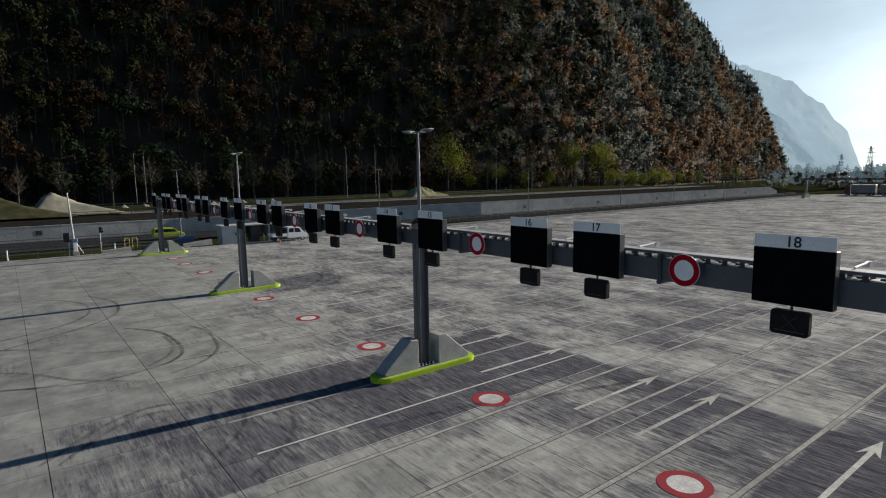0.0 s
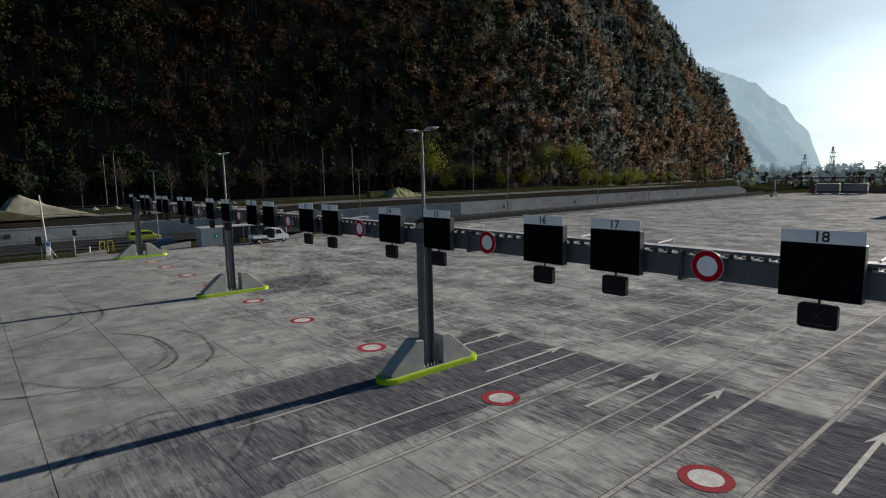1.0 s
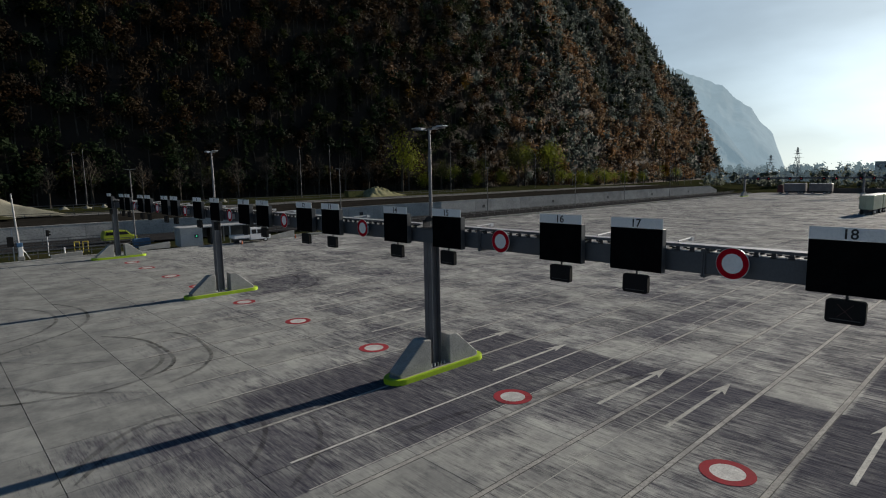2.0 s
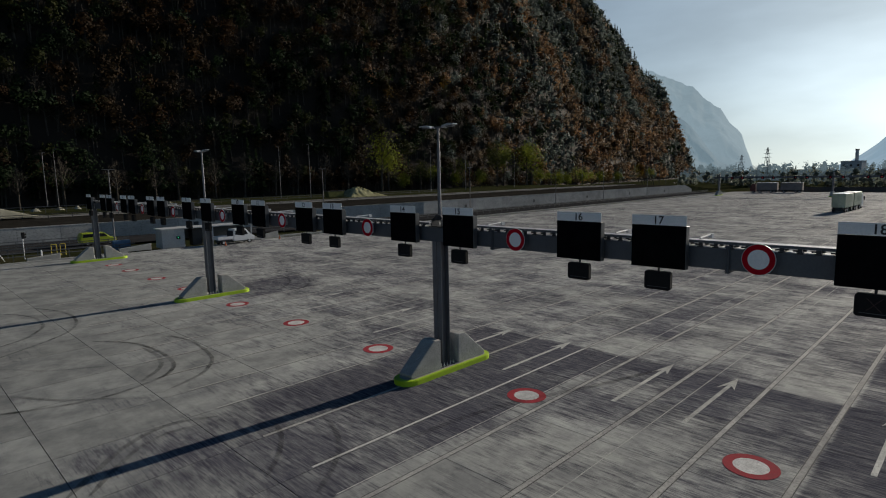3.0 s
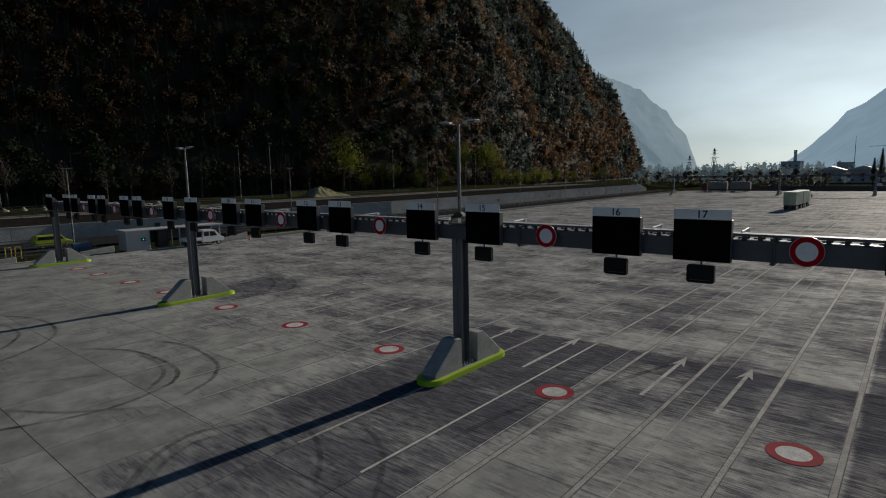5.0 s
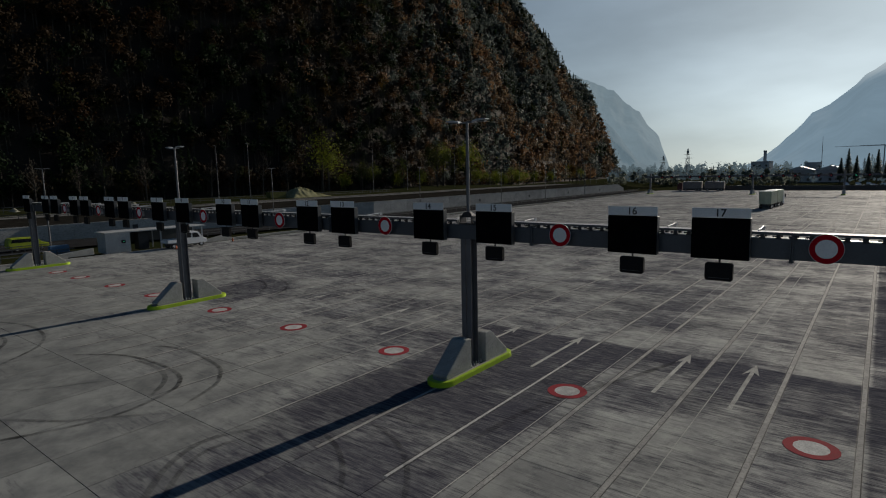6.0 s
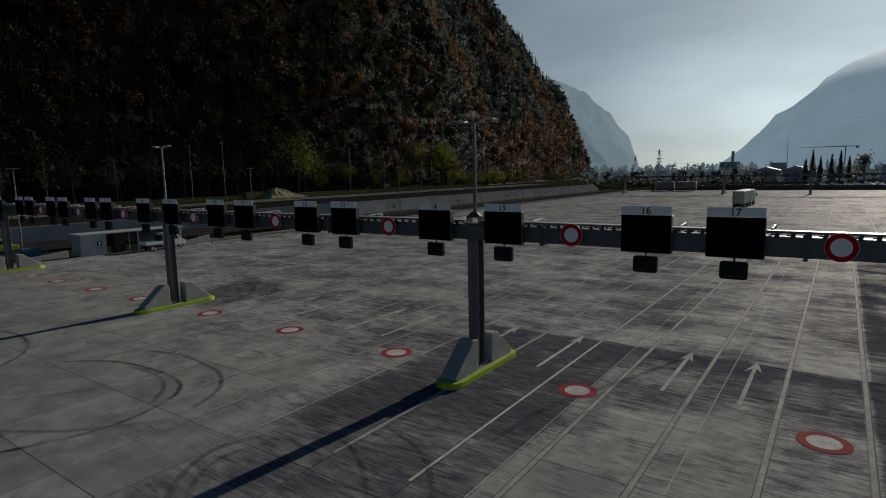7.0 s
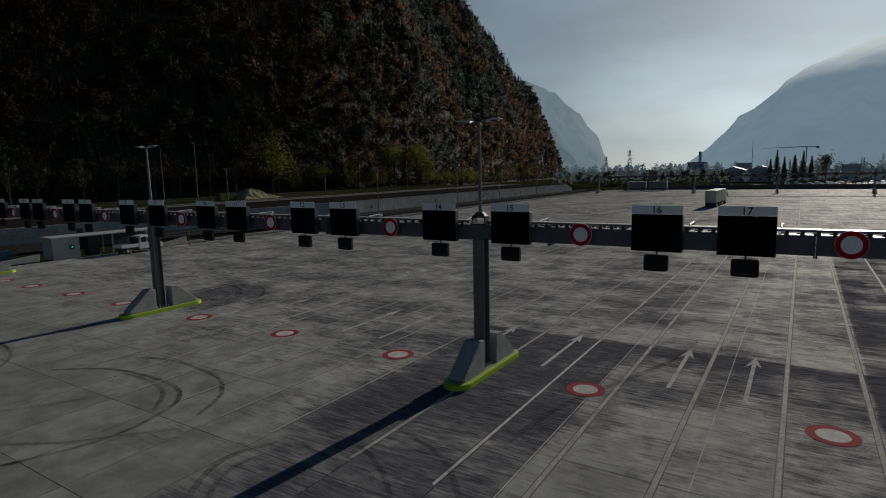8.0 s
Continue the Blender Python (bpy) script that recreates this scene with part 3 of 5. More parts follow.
# ---- trees ----
rng = np.random.default_rng(5)


def branch(v, f, p0, p1, r0, r1, n=3):
    a, b = np.array(p0, float), np.array(p1, float)
    z = (b - a) / (np.linalg.norm(b - a) + 1e-9)
    x = np.cross(z, (0.3, 0.9, 0.2))
    x /= np.linalg.norm(x)
    y = np.cross(z, x)
    base = len(v)
    for c, r in ((a, r0), (b, r1)):
        for k in range(n):
            t = k * math.tau / n
            v.append(c + r * (math.cos(t) * x + math.sin(t) * y))
    for k in range(n):
        f.append((base + k, base + (k + 1) % n, base + n + (k + 1) % n, base + n + k))


def leaves(v, f, centres, spread, count, size, r, flat=0.8):
    """Ragged leaf clumps round the centres, lying roughly along the crown's rounded outside, thinner outwards."""
    middle = centres.mean(axis=0)
    for _ in range(count):
        c = centres[r.integers(len(centres))]
        off = r.normal(0, 1, 3) * spread * (1, 1, flat)
        p = c + off
        out = 0.5 * off / spread + 1.3 * (p - middle) / (np.linalg.norm(p - middle) + 1e-6) + r.normal(0, 0.3, 3)
        out /= np.linalg.norm(out)
        u = np.cross(out, r.normal(0, 1, 3))
        u /= np.linalg.norm(u)
        w = np.cross(out, u)
        s = size * r.uniform(0.55, 1.25)
        base = len(v)
        v.extend((p - s * u * 0.6, p - s * w * 0.5 + 0.1 * s * u, p + s * u * 0.7, p + s * w * 0.45))
        f.append((base, base + 1, base + 2, base + 3))


def clump(v, f, c, radius, r, n=3):
    """A lumpy mass of foliage, uneven all over."""
    base, index = len(v), {}
    lump = r.normal(0, 1, 3)
    for axis in range(3):
        for s in (-1, 1):
            for i in range(n):
                for j in range(n):
                    quad = []
                    for di, dj in ((0, 0), (1, 0), (1, 1), (0, 1)) if s > 0 else ((0, 0), (0, 1), (1, 1), (1, 0)):
                        q = [0, 0, 0]
                        q[axis], q[(axis + 1) % 3], q[(axis + 2) % 3] = s * n, 2 * (i + di) - n, 2 * (j + dj) - n
                        key = tuple(q)
                        if key not in index:
                            d = np.array(q, float)
                            d /= np.linalg.norm(d)
                            k = 1 + 0.22 * math.sin(3 * np.dot(d, lump) + lump[0]) + r.normal(0, 0.13)
                            index[key] = len(v)
                            v.append(c + radius * k * d * (1, 1, 0.82))
                        quad.append(index[key])
                    f.append(tuple(quad))


def tree_shape(kind, seed, h, count, size, clumps=0):
    """Corners and faces of the wood and of the leaves of one tree."""
    r = np.random.default_rng(seed)
    wv, wf, lv, lf = [], [], [], []
    lean = r.normal(0, 0.04 * h, 2)
    top = np.array((lean[0], lean[1], h * 0.86))
    if kind == "conifer":
        branch(wv, wf, (0, 0, -0.5), (0, 0, h), 0.02 * h, 0.02, 5)
        for _ in range(count):
            t = r.uniform(0.12, 1) ** 0.8
            rad = (1 - t) * 0.19 * h * r.uniform(0.4, 1.05)
            a = r.uniform(0, math.tau)
            p = np.array((rad * math.cos(a), rad * math.sin(a), h * t))
            out = np.array((math.cos(a), math.sin(a), -0.45))
            side = np.array((-math.sin(a), math.cos(a), 0))
            s = size * r.uniform(0.6, 1.2) * (1.1 - 0.6 * t)
            base = len(lv)
            lv.extend((p - s * out, p - 0.4 * s * side, p + s * out, p + 0.4 * s * side))
            lf.append((base, base + 1, base + 2, base + 3))
        return wv, wf, lv, lf
    branch(wv, wf, (0, 0, -1.0), top * 0.45, 0.022 * h, 0.015 * h, 6)
    branch(wv, wf, top * 0.45, top, 0.015 * h, 0.003 * h, 5)
    centres = []
    limbs = {"bare": 26, "sparse": 15, "shrub": 6}.get(kind, 9)
    for k in range(limbs):
        t = r.uniform(0.28, 0.9)
        a = r.uniform(0, math.tau)
        ln = h * (0.36 if kind != "bare" else 0.3) * (1.12 - t) * r.uniform(0.7, 1.2)
        p0 = top * t
        p1 = p0 + np.array((math.cos(a) * ln * 0.8, math.sin(a) * ln * 0.8, ln * r.uniform(0.5, 1.1)))
        branch(wv, wf, p0, p1, 0.007 * h, 0.0018 * h)
        if kind in ("bare", "sparse"):
            for _ in range(3):
                q0 = p0 + (p1 - p0) * r.uniform(0.35, 0.95)
                branch(wv, wf, q0, q0 + r.normal(0, 0.06 * h, 3) + (0, 0, 0.07 * h), 0.0035 * h, 0.001 * h)
        centres += [p1, p0 + (p1 - p0) * 0.6]
    centres.append(top)
    if count:
        spread = {"shrub": 0.16, "sparse": 0.10}.get(kind, 0.085) * h
        for k in range(clumps):
            q = centres[-1 - (k * 3) % len(centres)] + r.normal(0, 0.03 * h, 3)
            clump(lv, lf, q, h * r.uniform(0.08, 0.12), r, 2)
        leaves(lv, lf, np.array(centres), spread * (1.25 if clumps else 1), count, size, r)
    return wv, wf, lv, lf


def wood(name, label, places, protos, mats, category="trees"):
    """Many trees as one object. places: x, y, z, scale, turn, prototype, leaf material."""
    packed = []
    for wv, wf, lv, lf in protos:
        v = np.array(list(wv) + list(lv), dtype=np.float32).reshape(-1, 3)
        f = np.array(list(wf) + [tuple(i + len(wv) for i in q) for q in lf], dtype=np.int32).reshape(-1, 4)
        leaf = np.array([0] * len(wf) + [1] * len(lf), dtype=np.int32)
        packed.append((v, f, leaf))
    V, F, I, n = [], [], [], 0
    for x, y, z, s, turn, p, m in places:
        v, f, leaf = packed[p]
        c, k = math.cos(turn), math.sin(turn)
        rot = np.array(((c, k, 0), (-k, c, 0), (0, 0, 1)), dtype=np.float32)
        V.append((v * s) @ rot + np.array((x, y, z), dtype=np.float32))
        F.append(f + n)
        I.append(leaf * (m + 1))
        n += len(v)
    me = quads_mesh(name, np.concatenate(V), np.concatenate(F), [M_BARK] + mats, np.concatenate(I))
    return tagged(new(name, me), label, category, kind="stuff")


PROTOS = [tree_shape("full", 11, 10, 70, 0.80, 3), tree_shape("full", 12, 10, 70, 0.78, 3), tree_shape("full", 13, 10, 70, 0.80, 3),
          tree_shape("sparse", 14, 10, 70, 0.6), tree_shape("sparse", 15, 10, 70, 0.6), tree_shape("bare", 16, 10, 0, 0.5),
          tree_shape("bare", 17, 10, 40, 0.45), tree_shape("shrub", 18, 5, 50, 0.7), tree_shape("conifer", 19, 12, 80, 1.3),
          tree_shape("full", 21, 10, 230, 0.42, 3), tree_shape("full", 22, 10, 230, 0.42, 3), tree_shape("sparse", 23, 10, 150, 0.36)]


def hillside_places():
    """Trees over the slope as far up as it can be seen, thinner on cliffs; leaf colours lightened towards the valley's
    mouth to imitate haze.
    """
    out = []
    x = -170.0
    while x < 735:
        d = -2.0
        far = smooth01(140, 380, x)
        while d < 280:
            px, py = x + rng.uniform(-3, 3), hill_foot(x) + d + rng.uniform(-2.4, 2.4)
            z = hill_height(px, py)
            dist = math.hypot(px, py)
            if 1.0 < z < 12 + 0.305 * dist:
                slope = abs(hill_height(px, py + 2.5) - hill_height(px, py - 2.5)) / 5
                zone = noise.noise(Vector((px * 0.014, z * 0.022, 4)))
                zone2 = noise.noise(Vector((px * 0.02, z * 0.03, 14)))
                if not (slope > 3.6 and rng.random() < 0.75):
                    u = rng.random()
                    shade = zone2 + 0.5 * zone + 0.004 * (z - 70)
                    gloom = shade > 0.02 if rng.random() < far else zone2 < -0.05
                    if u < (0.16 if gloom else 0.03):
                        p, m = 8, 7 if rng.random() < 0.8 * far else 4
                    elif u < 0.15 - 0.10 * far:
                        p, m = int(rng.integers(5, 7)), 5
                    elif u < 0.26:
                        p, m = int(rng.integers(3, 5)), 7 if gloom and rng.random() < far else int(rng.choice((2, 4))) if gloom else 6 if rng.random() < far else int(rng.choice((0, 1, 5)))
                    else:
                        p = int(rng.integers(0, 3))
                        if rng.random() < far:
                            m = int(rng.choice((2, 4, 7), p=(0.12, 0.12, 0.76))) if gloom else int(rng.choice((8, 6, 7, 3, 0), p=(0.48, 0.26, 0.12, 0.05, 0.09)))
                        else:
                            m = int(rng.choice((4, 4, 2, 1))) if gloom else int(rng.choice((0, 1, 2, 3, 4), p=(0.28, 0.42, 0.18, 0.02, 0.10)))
                    if px < 260 and p < 5 and d < 42:
                        p = 11 if p > 2 else 9 + p % 2
                    size = rng.uniform(0.75, 1.28) * (1 + 0.0005 * dist)
                    out.append((px, py, z - (2.4 * size if p in (0, 1, 2) else 0.6), size, rng.uniform(0, math.tau), p, m))
            d += 2.5 * (1 + 0.10 * far)
        x += 3.9 + 1.3 * far
    return out


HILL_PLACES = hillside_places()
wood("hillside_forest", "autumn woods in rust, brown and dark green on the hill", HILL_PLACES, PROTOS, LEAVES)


def tree(x, y, z, kind, seed, h, leaf, label, count=420, size=0.62):
    """A tree of its own: tapered wood with limbs, and a crown of leaf clumps."""
    wv, wf, lv, lf = tree_shape(kind, seed, h, count, size)
    t = thing("tree", x, y, z, label, "tree", "trees at the hill's foot")
    ob = part("trunk", quads_mesh("trunk", wv, wf, [M_BARK]), None, t)
    if lf:
        part("crown", quads_mesh("crown", lv, lf, [leaf]), None, t)
    return t


FOOT_KINDS = [("full", 31, 15, 9, "yellow-green leafy tree at the forest's foot"), ("full", 32, 18, 2, "tall olive leafy tree at the forest's foot"),
              ("sparse", 33, 17, 9, "slender half-bare tree with yellow-green leaves"), ("bare", 34, 15, 5, "bare grey autumn tree at the forest's foot"),
              ("full", 35, 12, 3, "small golden autumn tree by the motorway"), ("shrub", 36, 7, 9, "bushy yellow-green shrub by the motorway")]
FOOT_PROTOS = []
for kind, seed, h, leaf, label in FOOT_KINDS:
    FOOT_PROTOS.append((kind, seed, h, LEAVES[leaf], label))


FOOT_TREES = [(143, 184, 2, 1.6), (150, 188, 0, 1.35), (218, 185, 1, 1.35), (228, 189, 0, 1.6), (243, 185, 0, 1.7), (251, 188, 2, 1.5), (12, 190, 3, 1.0), (24, 188, 3, 0.9),
              (35, 191, 3, 1.1), (48, 190, 3, 1.0), (58, 188, 3, 0.9), (66, 191, 3, 1.15), (77, 189, 3, 1.0), (88, 191, 3, 1.2), (98, 188, 3, 1.05), (108, 190, 3, 1.1),
              (119, 189, 3, 1.2), (131, 190, 3, 1.0), (160, 189, 5, 1.1), (168, 187, 1, 0.8), (178, 190, 0, 0.8), (188, 186, 5, 1.2), (197, 189, 2, 0.9), (206, 186, 5, 1.3),
              (262, 190, 5, 1.4), (273, 192, 0, 0.7), (285, 194, 5, 1.5), (297, 195, 5, 1.3), (310, 197, 2, 0.8), (322, 199, 5, 1.6), (336, 201, 0, 0.7), (352, 204, 5, 1.4),
              (370, 206, 4, 0.9), (388, 208, 5, 1.3), (408, 200, 4, 1.25), (430, 213, 2, 0.9), (455, 215, 0, 0.9), (-10, 190, 3, 0.9), (-24, 189, 3, 1.1), (2, 187, 3, 0.9)]
for name_index, (kind, seed, h, leaf, label) in enumerate(FOOT_PROTOS):
    first = None
    for x, y, k, s in FOOT_TREES:
        if k != name_index:
            continue
        z = ground_z(x, y - wall_y(x)) - 0.1
        if first is None:
            first = tree(x, y, z, kind, seed, h, leaf, label, 1500 if kind == "full" else (900 if kind == "shrub" else (90 if kind == "bare" else 700)), 0.36)
            first.scale = (s, s, s)
        else:
            made = copy_thing(first, pose(x, y, z, 0, 0, (x * 37) % 360))
            made.scale = (s, s, s)


# ---- retaining wall with its panels ----
def retaining_wall():
    wall = thing("wall_retaining", 0, 0, 0, "long grey concrete retaining wall with panel joints", "wall", kind="structure")
    corners = [(-160, 119.0), (24, 116.0), (92, 106.2), (250, 105.0)]
    for (xa, ya), (xb, yb) in zip(corners, corners[1:]):
        ln, ang = math.hypot(xb - xa, yb - ya), math.atan2(yb - ya, xb - xa)
        n = max(1, round(ln / 6.0))
        w = ln / n
        for k in range(n):
            x, y = xa + math.cos(ang) * w * k, ya + math.sin(ang) * w * k
            top0, top1 = bank_z(x) + 0.06, bank_z(x + w) + 0.06
            bm = shape((prism, [(0.012, -0.3), (w - 0.012, -0.3), (w - 0.012, top1), (0.012, top0)], "y", 0, 0.45))
            p = part("panel", bm, M_WALL, wall, bevel=0.015)
            p.matrix_basis = pose(x, y - 0.45, 0, 0, 0, math.degrees(ang))
            c = part("coping", shape((prism, [(0, top0), (w, top1), (w, top1 + 0.14), (0, top0 + 0.14)], "y", -0.04, 0.5)), M_WALL, wall)
            c.matrix_basis = p.matrix_basis.copy()
            r = part("joint_strip", shape((box, -0.02, 0.02, 0.1, 0.3, -0.3, top0)), M_BED, wall)
            r.matrix_basis = p.matrix_basis.copy()
            if k % 5 == 2:
                q = part("niche", shape((box, w / 2 - 0.45, w / 2 + 0.45, -0.03, 0.05, 1.0, 1.75)), M_DARKSTEEL, wall, "dark recessed wall box")
                q.matrix_basis = p.matrix_basis.copy()
    part("wing", shape((prism, [(250, -0.3), (257, -0.3), (257, 1.4), (250, 3.05)], "y", 104.6, 105.05)), M_WALL, wall)


retaining_wall()


def kerb_run(x0, x1, y, label):
    k = thing("kerb", 0, 0, 0, label, "kerb", kind="structure")
    n = int((x1 - x0) / 2.0)
    me = mesh_of("kerbstone", shape((box, 0.008, 1.992, 0, 0.28, -0.2, 0.14)), M_WEDGE, 0.02)
    for i in range(min(n, 290)):
        p = part("kerbstone", me, None, k)
        p.matrix_basis = pose(x0 + 2.0 * i, y, 0)


kerb_run(39, 258, 90.3, "pale concrete kerb along the plaza's edge")
kerb_run(-60, 20, 88.1, "pale concrete kerb along the plaza's edge")


def railing(x0, x1, y0, y1, z, label, spacing=2.4, h=1.15, group="railings", metal=None):
    metal = metal or M_STEEL
    ang = math.atan2(y1 - y0, x1 - x0)
    ln = math.hypot(x1 - x0, y1 - y0)
    r = thing("railing", x0, y0, z, label, "railing", group, rz=math.degrees(ang))
    for zz in (h - 0.03, h * 0.52):
        part("rail", shape((box, 0, ln, -0.03, 0.03, zz - 0.05, zz + 0.05)), metal, r)
    n = int(ln / spacing)
    me = mesh_of("post", shape((box, -0.045, 0.045, -0.045, 0.045, -0.1, h), (box, -0.1, 0.1, -0.1, 0.1, 0.0, 0.02)), metal)
    for k in range(n + 1):
        p = part("post", me, None, r)
        p.matrix_basis = pose(k * spacing, 0.06, 0)


railing(-40, 22, 96.5, 95.0, 0, "galvanised two-rail railing beside the service road", 3.2, metal=M_LAMPGREY)
railing(39, 252, 97.0, 95.5, 0, "galvanised guard rail along the service road", 2.4, 1.0, metal=M_LAMPGREY)
railing(-40, 24, 111.0, 109.0, 0, "galvanised guard rail before the concrete wall", 3.4, 0.9, metal=M_LAMPGREY)
railing(-40, 22, 91.8, 91.6, 0, "low galvanised railing beside the plaza's kerb", 3.0, 0.9, metal=M_LAMPGREY)
railing(-40, 24, 102.5, 101.0, 0, "galvanised guard rail before the concrete wall", 3.4, 0.9, metal=M_LAMPGREY)
railing(-60, 150, 160.0, 154.0, 3.0, "thin fence along the far side of the motorway", 4.0, 1.3, metal=M_LAMPGREY)
railing(-100, 246, 138, 126, 2.9, "galvanised guard rail beside the motorway", 4.0, 0.8, metal=M_DARKSTEEL)


# ---- columns, islands, beam ----
CX = 15.16
POST_Y = (-3.3, 23.55, 50.43, 82.9)


def column(x, y, lamp):
    t = thing("gantry_column", x, y, 0, "grey steel twin-channel gantry column with bolted base" + (" and twin lamp on top" if lamp else ""), "column", "gantry columns")
    for s in (-1, 1):
        c = bmesh.new()
        y0, y1 = (0.02, 0.055) if s > 0 else (-0.055, -0.02)
        box(c, -0.26, 0.26, y0, y1, 0.3, 7.15)
        for xx in (-0.27, 0.235):
            box(c, xx, xx + 0.035, min(s * 0.02, s * 0.29), max(s * 0.02, s * 0.29), 0.3, 7.15)
        part("channel", c, M_COLUMN, t, bevel=0.006)
    for z in (1.2, 2.6, 4.0, 5.4):
        part("batten", shape((box, -0.2, 0.2, -0.019, 0.019, z - 0.12, z + 0.12)), M_DARKSTEEL, t)
    part("base_plate", shape((box, -0.5, 0.5, -0.38, 0.38, 0.255, 0.3)), M_DARKSTEEL, t, bevel=0.01)
    bolt = mesh_of("bolt", shape((tube, (0, 0, 0.3), (0, 0, 0.47), 0.025, None, 8), (tube, (0, 0, 0.3), (0, 0, 0.36), 0.05, None, 6)), M_STEEL)
    for i in range(5):
        for yy in (-0.33, 0.33):
            p = part("bolt", bolt, None, t)
            p.matrix_basis = pose(-0.42 + 0.21 * i, yy, 0)
    cap = bmesh.new()
    box(cap, -0.34, 0.34, -0.42, 0.42, 7.15, 7.19)
    box(cap, -0.12, 0.12, -0.36, 0.36, 7.45, 7.52)
    for yy in (-0.34, 0.30):
        box(cap, -0.25, 0.25, yy, yy + 0.04, 7.19, 7.55)
    prism(cap, [(-0.34, 7.52), (0.34, 7.52), (0.14, 7.72), (-0.14, 7.72)], "x", -0.13, 0.13)
    part("saddle", cap, M_DARKSTEEL, t, "dark bolted saddle", bevel=0.008)
    if lamp:
        pole = bmesh.new()
        tube(pole, (0, 0, 7.5), (0, 0, 10.9), 0.088, 0.078, 12)
        tube(pole, (0, 0, 10.9), (0, 0, 11.75), 0.065, 0.055, 12)
        tube(pole, (0, -0.45, 11.84), (0, 0.45, 11.84), 0.035, None, 8)
        tube(pole, (0, 0, 11.7), (0, 0, 11.88), 0.07, None, 10)
        part("lamp_pole", pole, M_COLUMN, t)
        for s in (-1, 1):
            head = bmesh.new()
            prism(head, [(s * 0.36, 11.80), (s * 0.42, 11.91), (s * 0.72, 11.97), (s * 1.08, 11.96), (s * 1.12, 11.92), (s * 0.6, 11.86)], "x", -0.17, 0.17)
            h = part("lamp_head", head, M_STEEL, t, "flat grey lamp head", bevel=0.01)
            part("lens", shape((box, -0.13, 0.13, min(s * 0.62, s * 1.0), max(s * 0.62, s * 1.0), 11.83, 11.872)), M_FRAME, h)
    return t


def stadium(bm, half, r, z0, z1, n=10):
    """A long pad with round ends: half its length, its half width."""
    pts = []
    for side, a0 in ((1, -90), (-1, 90)):
        for k in range(n + 1):
            a = radians(a0 + 180 * k / n)
            pts.append((side * (half - r) + r * math.cos(a), r * math.sin(a)))
    prism(bm, pts, "z", z0, z1)


def island(x, y):
    t = thing("kerb_island", x, y, 0, "lime-green rimmed concrete island with two wedge buffers", "island", "kerb islands")
    part("rim", shape((stadium, 3.1, 0.66, -0.05, 0.25)), M_LIME, t, "bright lime painted rim", bevel=0.03, segments=2)
    part("top", shape((stadium, 2.82, 0.5, 0.2, 0.256)), M_WEDGE, t, bevel=0.004)
    for s in (-1, 1):
        w = bmesh.new()
        prism(w, [(s * 2.55, 0.256), (s * 0.62, 0.256), (s * 0.62, 1.72), (s * 1.02, 1.74), (s * 1.16, 1.68), (s * 2.62, 0.42)], "y", -0.42, 0.42)
        part("wedge", w, M_WEDGE, t, "sloping cast concrete buffer", bevel=0.03)
    return t


first_island = island(CX + 0.12, POST_Y[1])
for y in (POST_Y[0], POST_Y[2], POST_Y[3]):
    copy_thing(first_island, pose(CX + 0.12, y, 0))
first_column = column(CX, POST_Y[1], True)
for y in (POST_Y[0], POST_Y[2]):
    copy_thing(first_column, pose(CX, y, 0))
column(CX, POST_Y[3], False)


